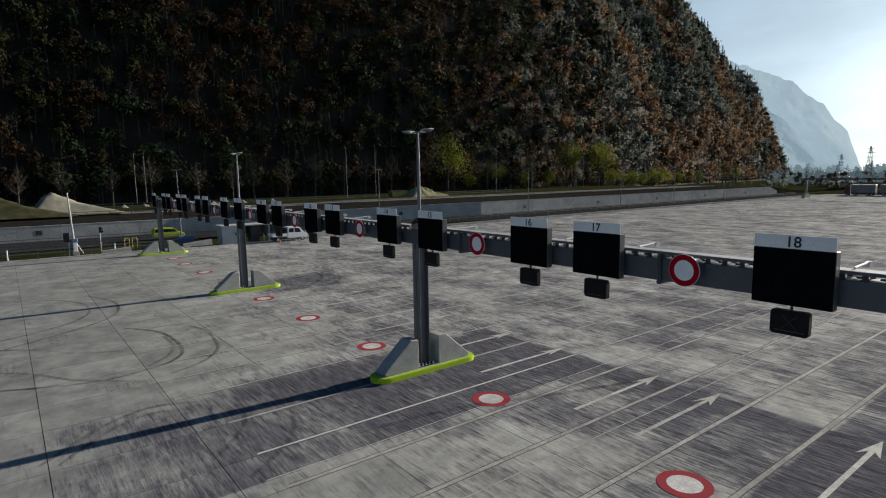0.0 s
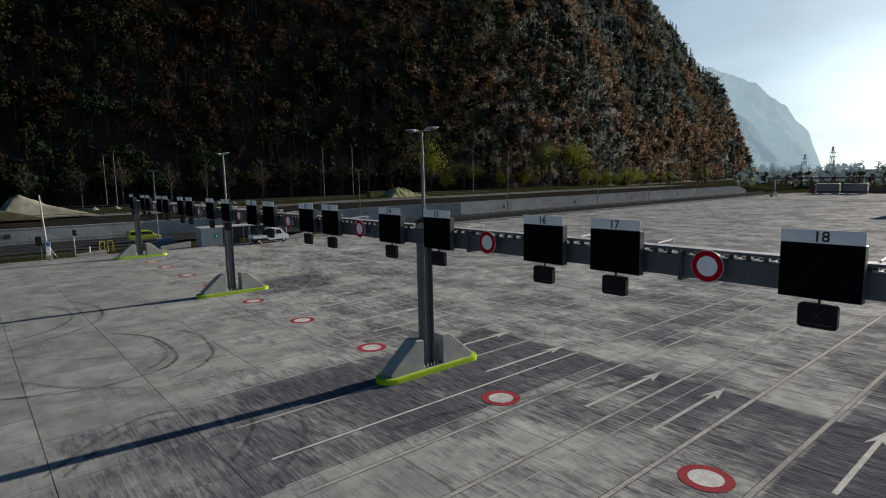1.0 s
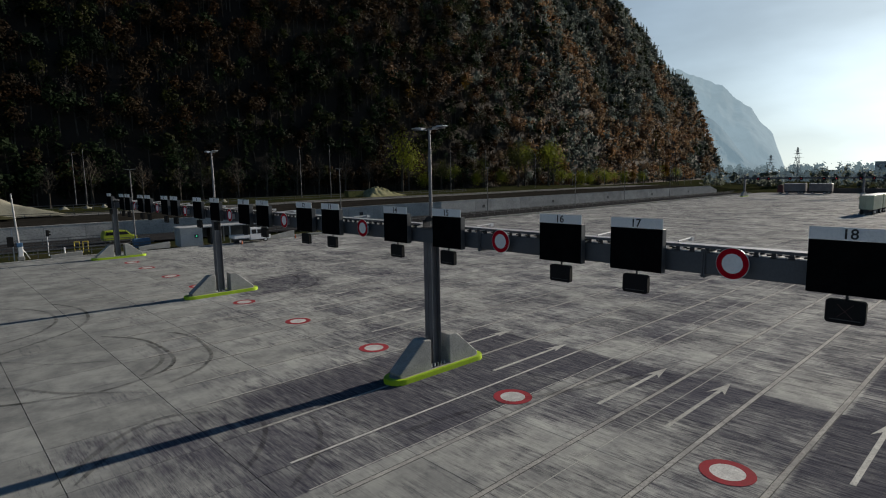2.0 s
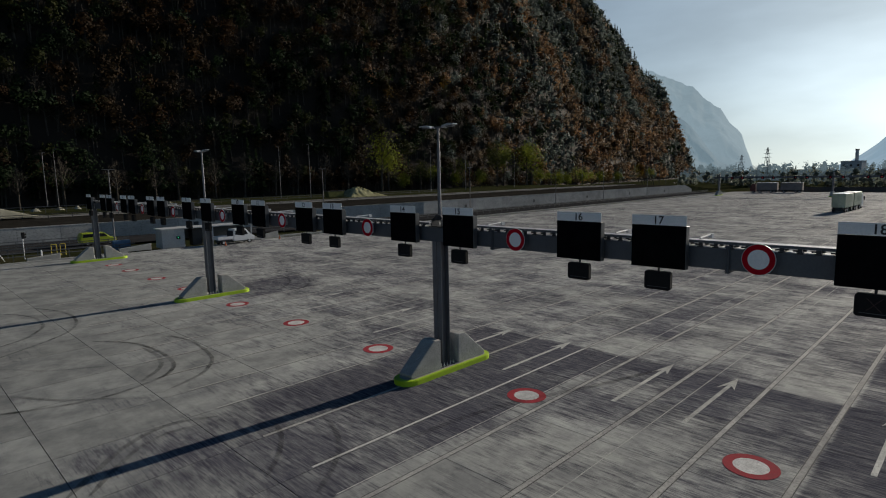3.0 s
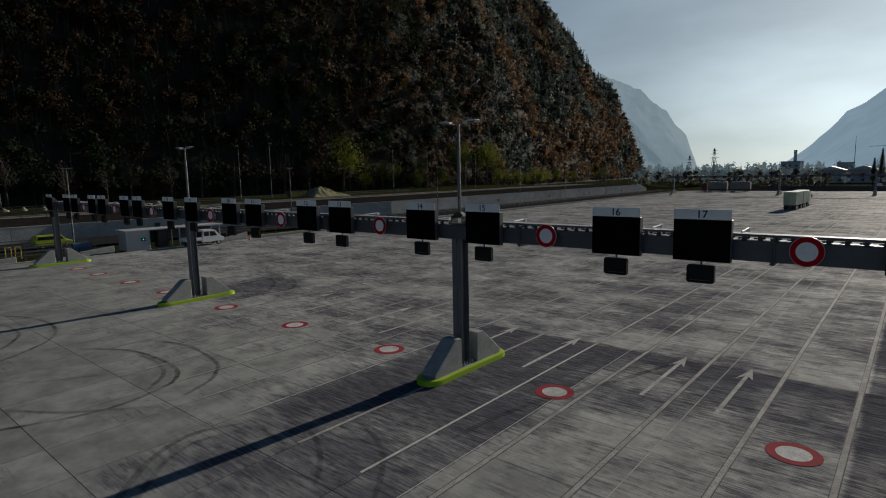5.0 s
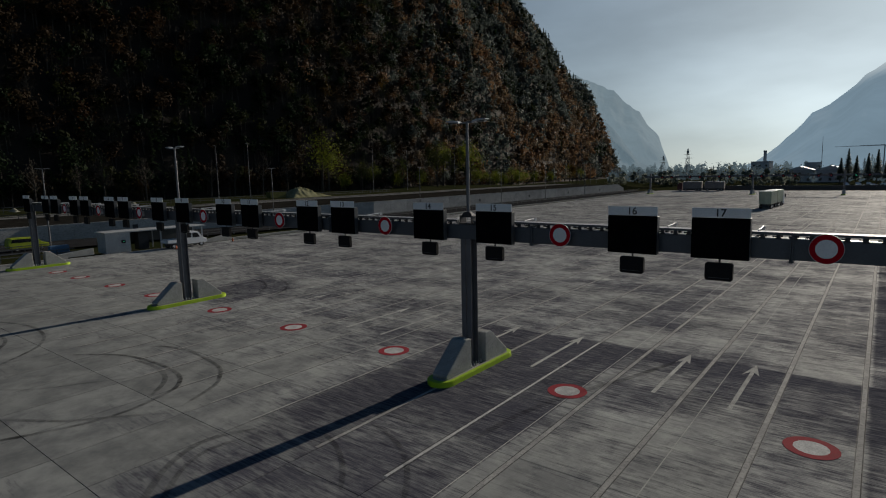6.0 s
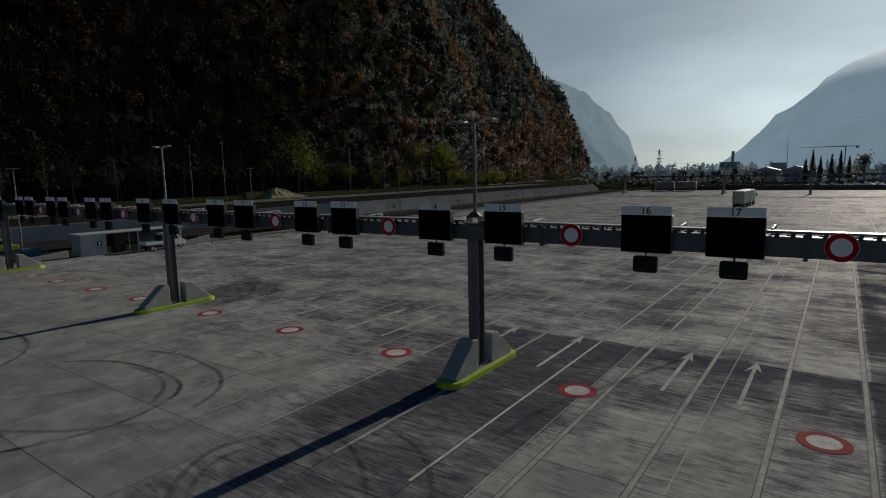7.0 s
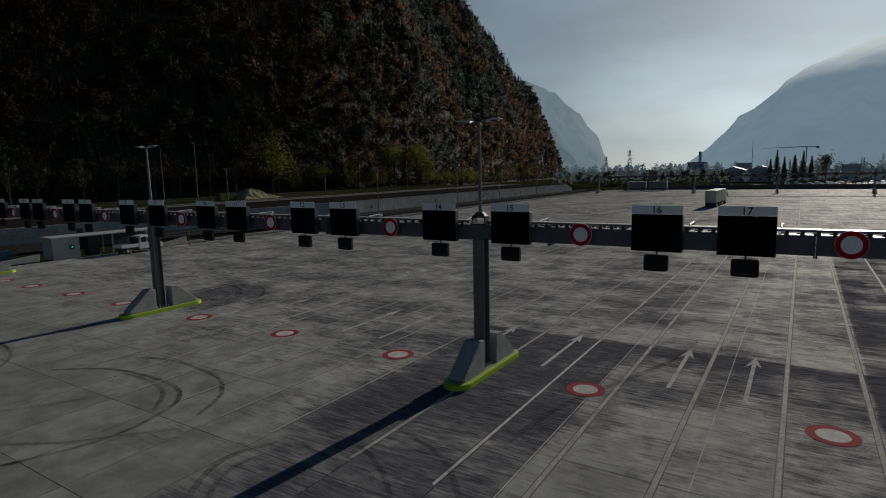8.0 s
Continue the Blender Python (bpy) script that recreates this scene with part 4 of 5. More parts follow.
def gantry_beam():
    t = thing("gantry_beam", 0, 0, 0, "grey box-girder gantry beam with a cable tray on top", "gantry")
    cuts = [-9.5, 10.35, 20.0, 26.2, 33.0, 46.8, 53.6, 68, 82.9]
    z0, z1, x0, x1 = 6.44, 7.12, 14.86, 15.46
    for a, b in zip(cuts, cuts[1:]):
        part("girder", shape((box, x0, x1, a + 0.02, b - 0.02, z0, z1)), M_BEAM, t, bevel=0.012)
    for c in cuts[1:-1]:
        fl = bmesh.new()
        for dy in (-0.05, 0.012):
            box(fl, x0 - 0.1, x1 + 0.1, c + dy, c + dy + 0.04, z0 - 0.1, z1 + 0.1)
        for z in (z0 - 0.05, z0 + 0.18, z0 + 0.42, z1 + 0.05):
            tube(fl, (x0 - 0.06, c - 0.09, z), (x0 - 0.06, c + 0.09, z), 0.022, None, 6)
        part("flange", fl, M_BEAM, t, "bolted flange joint")
    tray = bmesh.new()
    for yy0, yy1 in ((-9.5, 23.1), (24.0, 50.0), (50.9, 82.5)):
        box(tray, x0 + 0.02, x0 + 0.06, yy0, yy1, 7.25, 7.32)
        box(tray, x1 - 0.06, x1 - 0.02, yy0, yy1, 7.25, 7.32)
        box(tray, x0 + 0.02, x1 - 0.02, yy0, yy1, 7.32, 7.332)
    for yy0, yy1 in ((-9.5, 23.1), (24.0, 50.0), (50.9, 82.5)):
        part("lip", shape((box, x0 - 0.012, x0 + 0.016, yy0, yy1, 7.262, 7.345)), M_BEAM, t, "dark edge of the cable tray")
        part("cover_plate", shape((box, x0 + 0.03, x1 - 0.03, yy0, yy1, 7.124, 7.136)), M_STEEL, t, "pale plate on the girder's top")
    part("cable_tray", tray, M_TRAY, t, "bright galvanised cable tray")
    me = mesh_of("bracket", shape((box, x0 + 0.0, x0 + 0.05, -0.06, 0.06, 7.12, 7.27), (box, x0 - 0.03, x0 + 0.01, -0.09, 0.09, 7.12, 7.16),
                                  (tube, (x0 + 0.03, 0.02, 7.2), (x0 + 0.03, 0.18, 7.2), 0.03, None, 6), (box, x1 - 0.05, x1 - 0.01, -0.06, 0.06, 7.12, 7.25)), M_DARKSTEEL)
    k = 0
    y = -1.0
    while y < 82:
        if all(abs(y - p) > 0.55 for p in POST_Y):
            p = part("bracket", me, None, t)
            p.matrix_basis = pose(0, y, 0)
        y += 0.47
    return t


gantry_beam()

SIGN_Y = {18: 6.51, 17: 12.45, 16: 15.50, 15: 21.68, 14: 25.4, 13: 31.45, 12: 34.45, 11: 40.15, 10: 43.15, 9: 48.6, 8: 52.35, 7: 58.2, 6: 60.9, 5: 66.2, 4: 68.7,
          3: 73.6, 2: 76.0, 1: 81.6}
ROUND_Y = (9.38, 18.5, 28.35, 37.2, 45.9, 55.6, 63.4, 71.2)


def number_mesh(text, size):
    c = bpy.data.curves.new("number", "FONT")
    c.body, c.size, c.align_x, c.align_y, c.extrude, c.bevel_depth, c.bevel_resolution = text, size, "CENTER", "CENTER", 0.001, 0.006, 0
    tmp = bpy.data.objects.new("number", c)
    scene.collection.objects.link(tmp)
    me = bpy.data.meshes.new_from_object(tmp)
    bpy.data.objects.remove(tmp)
    me.name = "number"
    me.materials.clear()
    me.materials.append(M_DIGIT)
    return me


FACE = Matrix(((0, 0, -1, 0), (-1, 0, 0, 0), (0, 1, 0, 0), (0, 0, 0, 1)))  # writing that faces the arriving lorries
SIGN_PARTS = {
    "housing": mesh_of("housing", shape((box, 14.42, 14.68, -0.935, 0.935, 6.40, 7.84)), M_FRAME, 0.015),
    "screen": mesh_of("screen", shape((box, 14.395, 14.42, -0.925, 0.925, 6.41, 7.83)), M_SCREEN, 0.006),
    "header": mesh_of("header", shape((box, 14.40, 14.43, -0.93, 0.93, 7.845, 8.18)), M_WHITE, 0.004),
    "hinge": mesh_of("hinge", shape((box, 14.45, 14.55, -0.04, 0.04, 6.34, 6.40)), M_DARKSTEEL),
    "hanger": mesh_of("hanger", shape((box, 14.68, 14.86, -0.55, -0.47, 6.5, 7.1), (box, 14.68, 14.86, 0.47, 0.55, 6.5, 7.1)), M_STEEL),
    "stem": mesh_of("stem", shape((tube, (14.55, 0, 6.22), (14.55, 0, 6.42), 0.035, None, 8)), M_DARKSTEEL),
    "visor": mesh_of("visor", shape((box, 14.418, 14.428, -0.34, 0.34, 5.735, 5.75)), M_FRAME),
    "body": None,
}
sb = bmesh.new()
corner = [(sy * 0.36 + 0.09 * math.cos(radians(a0 + 22.5 * k)), 5.955 + sz * 0.225 + 0.09 * math.sin(radians(a0 + 22.5 * k)))
          for sy, sz, a0 in ((1, 1, 0), (-1, 1, 90), (-1, -1, 180), (1, -1, 270)) for k in range(5)]
prism(sb, corner, "x", 14.43, 14.60)
SIGN_PARTS["body"] = mesh_of("body", sb, M_BLACK)
ARM = mesh_of("bracket_arm", shape((tube, (15.3, 0, 7.36), (16.3, 0, 7.40), 0.03, None, 8), (box, 16.2, 16.4, -0.06, 0.06, 7.28, 7.42),
                                   (tube, (15.42, 0, 7.36), (15.42, 0, 7.12), 0.03, None, 6)), M_STEEL)


def led_cross():
    bm = bmesh.new()
    for s in (-1, 1):
        prism(bm, [(-0.19, 5.97 - s * 0.19), (-0.175, 5.97 - s * 0.205), (0.19, 5.97 + s * 0.175), (0.175, 5.97 + s * 0.19)], "x", 14.424, 14.431)
    return mesh_of("led_cross", bm, M_DIMLED)


def lane_sign(n, y):
    t = thing("lane_sign", 0, y, -0.03, "black lane display with white header numbered %d, hung on the gantry" % n, "sign", "lane signs")
    for name in ("housing", "screen", "hanger"):
        part(name, SIGN_PARTS[name], None, t)
    head = part("header", SIGN_PARTS["header"], None, t, "white number plate")
    num = part("number", number_mesh(str(n), 0.375), None, head, "black lane number %d" % n)
    num.matrix_basis = Matrix.Translation((14.396, 0, 8.0)) @ FACE
    sig = part("signal_unit", SIGN_PARTS["body"], None, t, "small black lane signal with rounded corners")
    part("stem", SIGN_PARTS["stem"], None, sig)
    part("visor", SIGN_PARTS["visor"], None, sig)
    if n == 18:
        part("led_cross", led_cross(), None, sig, "dim red cross of lamps")


for n, y in SIGN_Y.items():
    lane_sign(n, y)
    arm = new("detector_arm", ARM)
    arm.matrix_basis = pose(0, y - 1.05, 0)
    tagged(arm, "galvanised detector arm clamped behind the beam", "bracket", "detector arms")


def disc(bm, r0, r1, x0, x1, n=40):
    """A ring, or a disc where r0 is 0, that faces along x."""
    if r0 == 0:
        prism(bm, [(r1 * math.cos(k * math.tau / n), r1 * math.sin(k * math.tau / n)) for k in range(n)], "x", x0, x1)
        return
    rings = [[bm.verts.new((x, r * math.cos(k * math.tau / n), r * math.sin(k * math.tau / n))) for k in range(n)]
             for x, r in ((x0, r0), (x0, r1), (x1, r1), (x1, r0))]
    for a, b in zip(rings, rings[1:] + rings[:1]):
        for k in range(n):
            bm.faces.new((a[k], a[(k + 1) % n], b[(k + 1) % n], b[k]))


ROUND = {"plate": mesh_of("plate", shape((disc, 0, 0.475, 0.0, 0.03)), M_STEEL), "ring": mesh_of("ring", shape((disc, 0.30, 0.46, -0.006, 0.0)), M_RED),
         "face": mesh_of("face", shape((disc, 0, 0.30, -0.005, 0.0)), M_WHITE), "clamp": mesh_of("clamp", shape((box, 0.03, 0.38, -0.05, 0.05, -0.3, 0.1)), M_STEEL)}
for y in ROUND_Y:
    t = thing("round_sign", 14.48, y, 6.91, "round no-vehicles sign, white with a red rim, on the gantry", "sign", "round signs")
    for name, me in ROUND.items():
        part(name, me, None, t)

# ---- painted markings ----
def flat_ring(r0, r1, z0, z1, n=48):
    bm = bmesh.new()
    if r0 == 0:
        prism(bm, [(r1 * math.cos(k * math.tau / n), r1 * math.sin(k * math.tau / n)) for k in range(n)], "z", z0, z1)
        return bm
    rings = [[bm.verts.new((r * math.cos(k * math.tau / n), r * math.sin(k * math.tau / n), z)) for k in range(n)] for r, z in ((r0, z0), (r1, z0), (r1, z1), (r0, z1))]
    for a, b in zip(rings, rings[1:] + rings[:1]):
        for k in range(n):
            bm.faces.new((a[k], a[(k + 1) % n], b[(k + 1) % n], b[k]))
    return bm


RING, DISC = mesh_of("ring", flat_ring(0.54, 0.845, 0.004, 0.010), M_PAINT_R), mesh_of("disc", flat_ring(0, 0.54, 0.004, 0.009), M_PAINT_W)
for y in (9.47, 18.45, 28.68, 37.36, 45.9, 55.6, 63.3, 71.2, 77.1):
    t = thing("road_roundel", 15.2, y, 0, "painted red ring with a white middle on the concrete", "road marking", "road roundels", "structure")
    part("ring", RING, None, t)
    part("disc", DISC, None, t)

LANE_LINES = [-4.2 - 3.05 * k for k in range(20, 0, -1)] + [-4.2, -1.2, 1.9, 5.0, 8.05, 10.9, 14.1, 17.2, 19.95, 23.3, 27.25, 30.2, 33.2, 36.2, 39.0, 41.8, 44.5, 47.3, 54.0, 57.0, 59.6, 62.3, 65.0, 67.5, 70.0, 72.5, 75.0, 78.0]
LINE = mesh_of("lane_line", shape((box, 0, 250, -0.08, 0.08, 0.003, 0.006)), M_BAND)
SOLID = mesh_of("lane_line", shape((box, 0, 17.2, -0.055, 0.055, 0.007, 0.011)), M_PAINT_W)
THIN = mesh_of("lane_line", shape((box, 0, 17.2, -0.032, 0.032, 0.007, 0.011)), M_LINE)
EDGE = mesh_of("lane_line", shape((box, 0, 250, -0.018, 0.018, 0.003, 0.0065)), M_LINE)
GROOVE = mesh_of("joint_seal", shape((box, 0, 250, -0.011, 0.011, 0.003, 0.0062)), M_BED)
for k, y in enumerate(LANE_LINES):
    start = 5.4 if y < 60 else 8.0
    solid = y in (19.95, 27.25, 30.2, 33.2)
    if solid:
        ob = new("lane_line", SOLID if y == 19.95 else THIN)
        ob.matrix_basis = pose(start, y + 0.1, 0)
        tagged(ob, "solid white lane line painted on the concrete", "road marking", "lane lines", "structure")
    ob = new("lane_line", LINE)
    ob.matrix_basis = pose(start + (17.2 if solid else 0), y + 0.1, 0)
    tagged(ob, "worn pale lane line beside a slab joint", "road marking", "lane lines", "structure")
    for side in (-0.008, 0.208) if y < 24 else (-0.01,):
        ob = new("joint_seal", GROOVE)
        ob.matrix_basis = pose(start, y + side, 0)
        tagged(ob, "thin dark joint seal beside a lane line", "road marking", "joint seals", "structure")
for y in (13.25, 18.1):
    ob = new("joint_seal", EDGE)
    ob.matrix_basis = pose(5.0, y, 0)
    tagged(ob, "thin pale chipped joint seal along the lane", "road marking", "joint seals", "structure")
ARROW = mesh_of("lane_arrow", shape((prism, [(0, 0), (-1.75, 0.36), (-1.2, 0.085), (-6.25, 0.085), (-6.25, -0.085), (-1.2, -0.085), (-1.6, -0.34)], "z", 0.004, 0.010)), M_LINE)
for y in (6.5, 12.38, 15.38, 21.27, 25.4, 31.5, 34.5, 40.2, 43.2):
    ob = new("lane_arrow", ARROW)
    ob.matrix_basis = pose(23.35, y, 0)
    tagged(ob, "long white painted lane arrow on the concrete", "road marking", "lane arrows", "structure")


def skid(points, width, label="dark curved tyre mark on the concrete", film=M_SKID):
    """A tyre mark along a curve through the points, as a thin film."""
    pts = [Vector((*p, 0)) for p in points]
    line = []
    for i in range(len(pts) - 1):
        p0, p1, p2, p3 = pts[max(i - 1, 0)], pts[i], pts[i + 1], pts[min(i + 2, len(pts) - 1)]
        for k in range(10):
            t = k / 10
            line.append(0.5 * ((2 * p1) + (p2 - p0) * t + (2 * p0 - 5 * p1 + 4 * p2 - p3) * t * t + (3 * p1 - p0 - 3 * p2 + p3) * t ** 3))
    line.append(pts[-1])
    v, f = [], []
    for i, p in enumerate(line):
        d = (line[min(i + 1, len(line) - 1)] - line[max(i - 1, 0)]).normalized()
        s = Vector((-d.y, d.x, 0)) * width / 2 * min(1, 0.25 + min(i, len(line) - 1 - i) / 6)
        v += [(p.x - s.x, p.y - s.y, 0.0125), (p.x + s.x, p.y + s.y, 0.0125)]
    for i in range(len(line) - 1):
        f.append((2 * i, 2 * i + 2, 2 * i + 3, 2 * i + 1))
    tagged(new("tyre_mark", quads_mesh("tyre_mark", v, f, [film])), label, "tyre mark", "tyre marks", "structure")


FAINT = "faint curved tyre mark on the concrete"
skid([(4.0, 57), (4.9, 55), (5.4, 52.8), (5.4, 50.7), (5.0, 48.6), (4.1, 46.7), (3.0, 45.5), (1.5, 44.3), (-1.5, 42.3), (-6, 40)], 0.21)
skid([(1.0, 57.5), (2.3, 56.2), (3.3, 53.8), (3.5, 51.6), (3.3, 49.6), (2.5, 47.9), (1.6, 46.7), (-1.5, 44.8), (-6, 43)], 0.21)
skid([(4.6, 43), (5.5, 41.8), (6.3, 40.2), (6.6, 37.7), (6.5, 35.6), (6.2, 34.4), (5.5, 33.4), (4.6, 32.9), (2.7, 32.4), (0.5, 32.8), (-3, 34.5)], 0.22)
skid([(6.2, 39.3), (6.3, 37.4), (6.0, 35.6), (5.4, 34.4), (4.3, 33.3)], 0.24, FAINT, M_SKID_FAINT)
skid([(7.9, 41), (8.4, 40), (8.7, 38.2), (8.5, 36), (8.1, 34.1), (7.3, 32.8), (6.5, 32), (4.5, 31)], 0.21)
skid([(21.5, 61), (23.8, 60), (25.3, 58.3), (25.7, 55.4), (25.3, 52.4), (24.1, 49.8), (22.5, 48), (20.4, 46.8)], 0.21)
skid([(20.5, 58), (22.3, 57.1), (23.5, 56), (23.9, 54.3), (23.4, 52.2), (22.1, 50.2), (20.5, 48.9)], 0.21)
skid([(6.3, 24.2), (6.0, 23.2), (5.5, 22.3), (4.9, 21.5), (4.0, 20.6)], 0.2, FAINT, M_SKID_FAINT)
skid([(7.9, 23.2), (7.7, 22.3), (7.3, 21.3), (6.7, 20.4), (5.7, 19.4), (4.6, 18.6)], 0.2, FAINT, M_SKID_FAINT)
skid([(-0.8, 24), (0.4, 25.3), (1.4, 26.3), (2.6, 27), (3.7, 27.1), (5.0, 26.5)], 0.26, FAINT, M_SKID_FAINT)
skid([(-0.3, 23.6), (0.9, 25.0), (2.0, 26.0), (3.1, 26.4), (4.2, 26.2)], 0.2, FAINT, M_SKID_FAINT)
skid([(-3, 43), (-0.1, 40.7), (1.4, 38.7), (3.2, 37.5), (5.2, 36.1)], 0.2, FAINT, M_SKID_FAINT)
skid([(-3, 38), (-0.8, 36.1), (0.2, 34.6), (1.1, 33.3), (2.2, 32.3), (4, 30.5)], 0.22, FAINT, M_SKID_FAINT)
skid([(9, 19.2), (12, 18.9), (15, 18.1), (18, 16.9), (22, 15.6)], 0.3, FAINT, M_SKID_FAINT)


# ---- things at the left edge of the plaza ----
def shelter():
    t = thing("shelter", 24.8, 89.0, 0, "flat-roofed pale control cabin with an open carport", "cabin", rz=-3)
    part("body", shape((box, 0, 3.1, 0, 3.0, -0.1, 2.55)), M_CABIN, t, bevel=0.02)
    part("roof", shape((box, -0.15, 13.6, -0.2, 3.3, 2.55, 2.72)), M_CABIN, t, "thin pale grey flat roof", bevel=0.02)
    for x in (7.2, 13.2):
        for y in (0.05, 2.9):
            part("post", shape((box, x - 0.08, x + 0.08, y, y + 0.16, -0.1, 2.55)), M_STEEL, t)
    part("back_panel", shape((box, 3.1, 13.3, 2.95, 3.05, 0.9, 2.3)), M_FRAME, t)
    part("closet", shape((box, 4.6, 6.0, 1.2, 2.7, -0.1, 2.3)), M_DARKSTEEL, t, "dark equipment closet", bevel=0.02)
    s = part("lamp_box", shape((box, 1.95, 2.45, -0.1, 0.0, 1.15, 1.6)), M_BLACK, t, "small dark signal box")
    part("signal_lamp", shape((tube, (2.2, -0.115, 1.38), (2.2, -0.1, 1.38), 0.09, None, 12)), M_GREENLED, s, "small lit green lamp")


shelter()


def wheel(t, x, y, r, w):
    side = 1 if y > 0 else -1
    tyre = part("wheel", shape((tube, (x, y - side * w, r), (x, y, r), r, None, 20)), M_TYRE, t, bevel=0.03)
    part("rim", shape((tube, (x, y - side * 0.05, r), (x, y + side * 0.012, r), r * 0.58, r * 0.5, 14)), M_STEEL, tyre)


def pickup():
    t = thing("pickup_van", 31.3, 86.2, 0, "white crew-cab flatbed van parked beside the cabin", "van", rz=0)
    cab = bmesh.new()
    prism(cab, [(2.3, 0.45), (5.6, 0.45), (5.65, 1.0), (5.0, 1.32), (4.35, 2.12), (4.0, 2.22), (2.45, 2.2), (2.3, 2.0)], "y", -0.98, 0.98)
    part("cab", cab, M_VANWHITE, t, bevel=0.09, segments=3)
    for s in (-1, 1):
        part("side_window", shape((prism, [(3.45, 1.32), (4.55, 1.32), (4.2, 1.95), (3.45, 2.0)], "y", min(s * 0.975, s * 0.99), max(s * 0.975, s * 0.99))), M_GLASS, t)
        part("side_window", shape((prism, [(2.55, 1.35), (3.3, 1.35), (3.3, 2.0), (2.55, 2.0)], "y", min(s * 0.975, s * 0.99), max(s * 0.975, s * 0.99))), M_GLASS, t)
        part("headlight", shape((box, 5.45, 5.64, min(s * 0.6, s * 0.9), max(s * 0.6, s * 0.9), 0.85, 1.05)), M_STEEL, t)
        part("dropside", shape((box, -0.1, 2.2, s * 1.0 - 0.03, s * 1.0 + 0.03, 0.85, 1.25)), M_VANWHITE, t)
        for x in (0.75, 4.75):
            wheel(t, x, s * 0.95, 0.36, 0.24)
    part("windscreen", shape((prism, [(5.0, 1.35), (5.02, 1.36), (4.40, 2.1), (4.38, 2.09)], "y", -0.85, 0.85)), M_GLASS, t)
    part("flatbed", shape((box, -0.1, 2.25, -1.0, 1.0, 0.75, 0.86)), M_STEEL, t)
    part("tailboard", shape((box, -0.14, -0.08, -1.0, 1.0, 0.86, 1.25)), M_VANWHITE, t)
    part("headboard", shape((box, 2.15, 2.22, -0.98, 0.98, 0.86, 2.0)), M_DARKSTEEL, t)
    part("chassis", shape((box, 0.1, 5.0, -0.45, 0.45, 0.35, 0.75)), M_DARKSTEEL, t)


pickup()


def small_van():
    t = thing("estate_van", 20.3, 103.6, 0, "lime-green van on the service road by the wall", "van", rz=0)
    b = bmesh.new()
    prism(b, [(-2.4, 0.4), (2.4, 0.4), (2.5, 0.9), (1.6, 1.15), (0.9, 1.85), (-2.2, 1.9), (-2.45, 1.2)], "y", -0.92, 0.92)
    part("body", b, M_GREENVAN, t, bevel=0.1, segments=3)
    for s in (-1, 1):
        part("side_window", shape((prism, [(-2.1, 1.25), (1.25, 1.25), (0.8, 1.72), (-2.0, 1.74)], "y", min(s * 0.91, s * 0.935), max(s * 0.91, s * 0.935))), M_GLASS, t)
        for x in (-1.5, 1.5):
            wheel(t, x, s * 0.9, 0.34, 0.22)


small_van()


def barrier():
    t = thing("lane_barrier", 6.1, 90.4, 0, "raised white lane barrier with blue drive box", "barrier")
    part("base", shape((box, -0.35, 0.35, -0.3, 0.3, 0, 0.5)), M_WEDGE, t, bevel=0.03)
    part("drive_box", shape((box, -0.25, 0.25, -0.2, 0.2, 0.5, 1.7)), M_WHITE, t, bevel=0.03)
    part("hood", shape((box, -0.35, 0.3, -0.25, 0.25, 1.7, 2.2)), M_BLUE, t, "blue hood", bevel=0.04)
    part("boom", shape((tube, (-0.1, 0, 1.8), (-0.35, 0, 8.3), 0.13, 0.08, 10)), M_CABIN, t, "white raised boom")
    part("signal_box", shape((box, -1.25, -0.6, -0.2, 0.2, 1.8, 3.0)), M_BLACK, t, "black two-lamp signal box", bevel=0.03)
    part("signal_post", shape((tube, (-0.7, 0, 0), (-0.7, 0, 3.9), 0.06, None, 10)), M_STEEL, t)
    part("strut", shape((tube, (0.9, 0.2, 0.1), (0.2, 0, 1.5), 0.04, None, 8)), M_STEEL, t)


barrier()


def traffic_signal(x, y):
    t = thing("traffic_signal", x, y, 0, "slim traffic signal post with dark lamp head", "signal")
    part("post", shape((tube, (0, 0, 0), (0, 0, 3.3), 0.06, None, 10)), M_STEEL, t)
    h = part("lamp_head", shape((box, -0.1, 0.25, -0.15, 0.15, 2.6, 3.4)), M_BLACK, t, bevel=0.03)
    for z in (2.8, 3.15):
        part("lens", shape((tube, (0.25, 0, z), (0.4, 0, z), 0.11, 0.12, 12)), M_BLACK, h)


traffic_signal(9.3, 92.6)
for x, y in ((-7.5, 90.5), (-1.2, 90.3), (10.6, 89.6)):
    t = thing("bollard", x, y, 0, "short white marker post beside the kerb", "bollard", "marker posts")
    part("post", shape((tube, (0, 0, 0), (0, 0, 1.25), 0.09, 0.08, 10)), M_VANWHITE, t)
    part("cap", shape((tube, (0, 0, 1.25), (0, 0, 1.3), 0.09, 0.05, 10)), M_STEEL, t)
t = thing("utility_cabinet", 20.5, 92.5, 0, "dull blue utility cabinet beside the cabin", "cabinet")
part("body", shape((box, -1.1, 1.1, -0.4, 0.4, 0, 1.35)), M_BLUE, t, bevel=0.03)
part("door", shape((box, -0.55, 0.55, -0.42, -0.4, 0.15, 1.25)), M_BLUE, t)
for x in (12.6, 13.6):
    t = thing("barrier_frame", x, 93.0, 0, "small yellow tubular guard frame", "guard", "yellow guard frames")
    for dx in (-0.3, 0.3):
        part("leg", shape((tube, (dx, 0, 0), (dx, 0, 1.5), 0.05, None, 8)), M_YELLOW, t)
    part("bar", shape((tube, (-0.3, 0, 1.5), (0.3, 0, 1.5), 0.05, None, 8)), M_YELLOW, t)
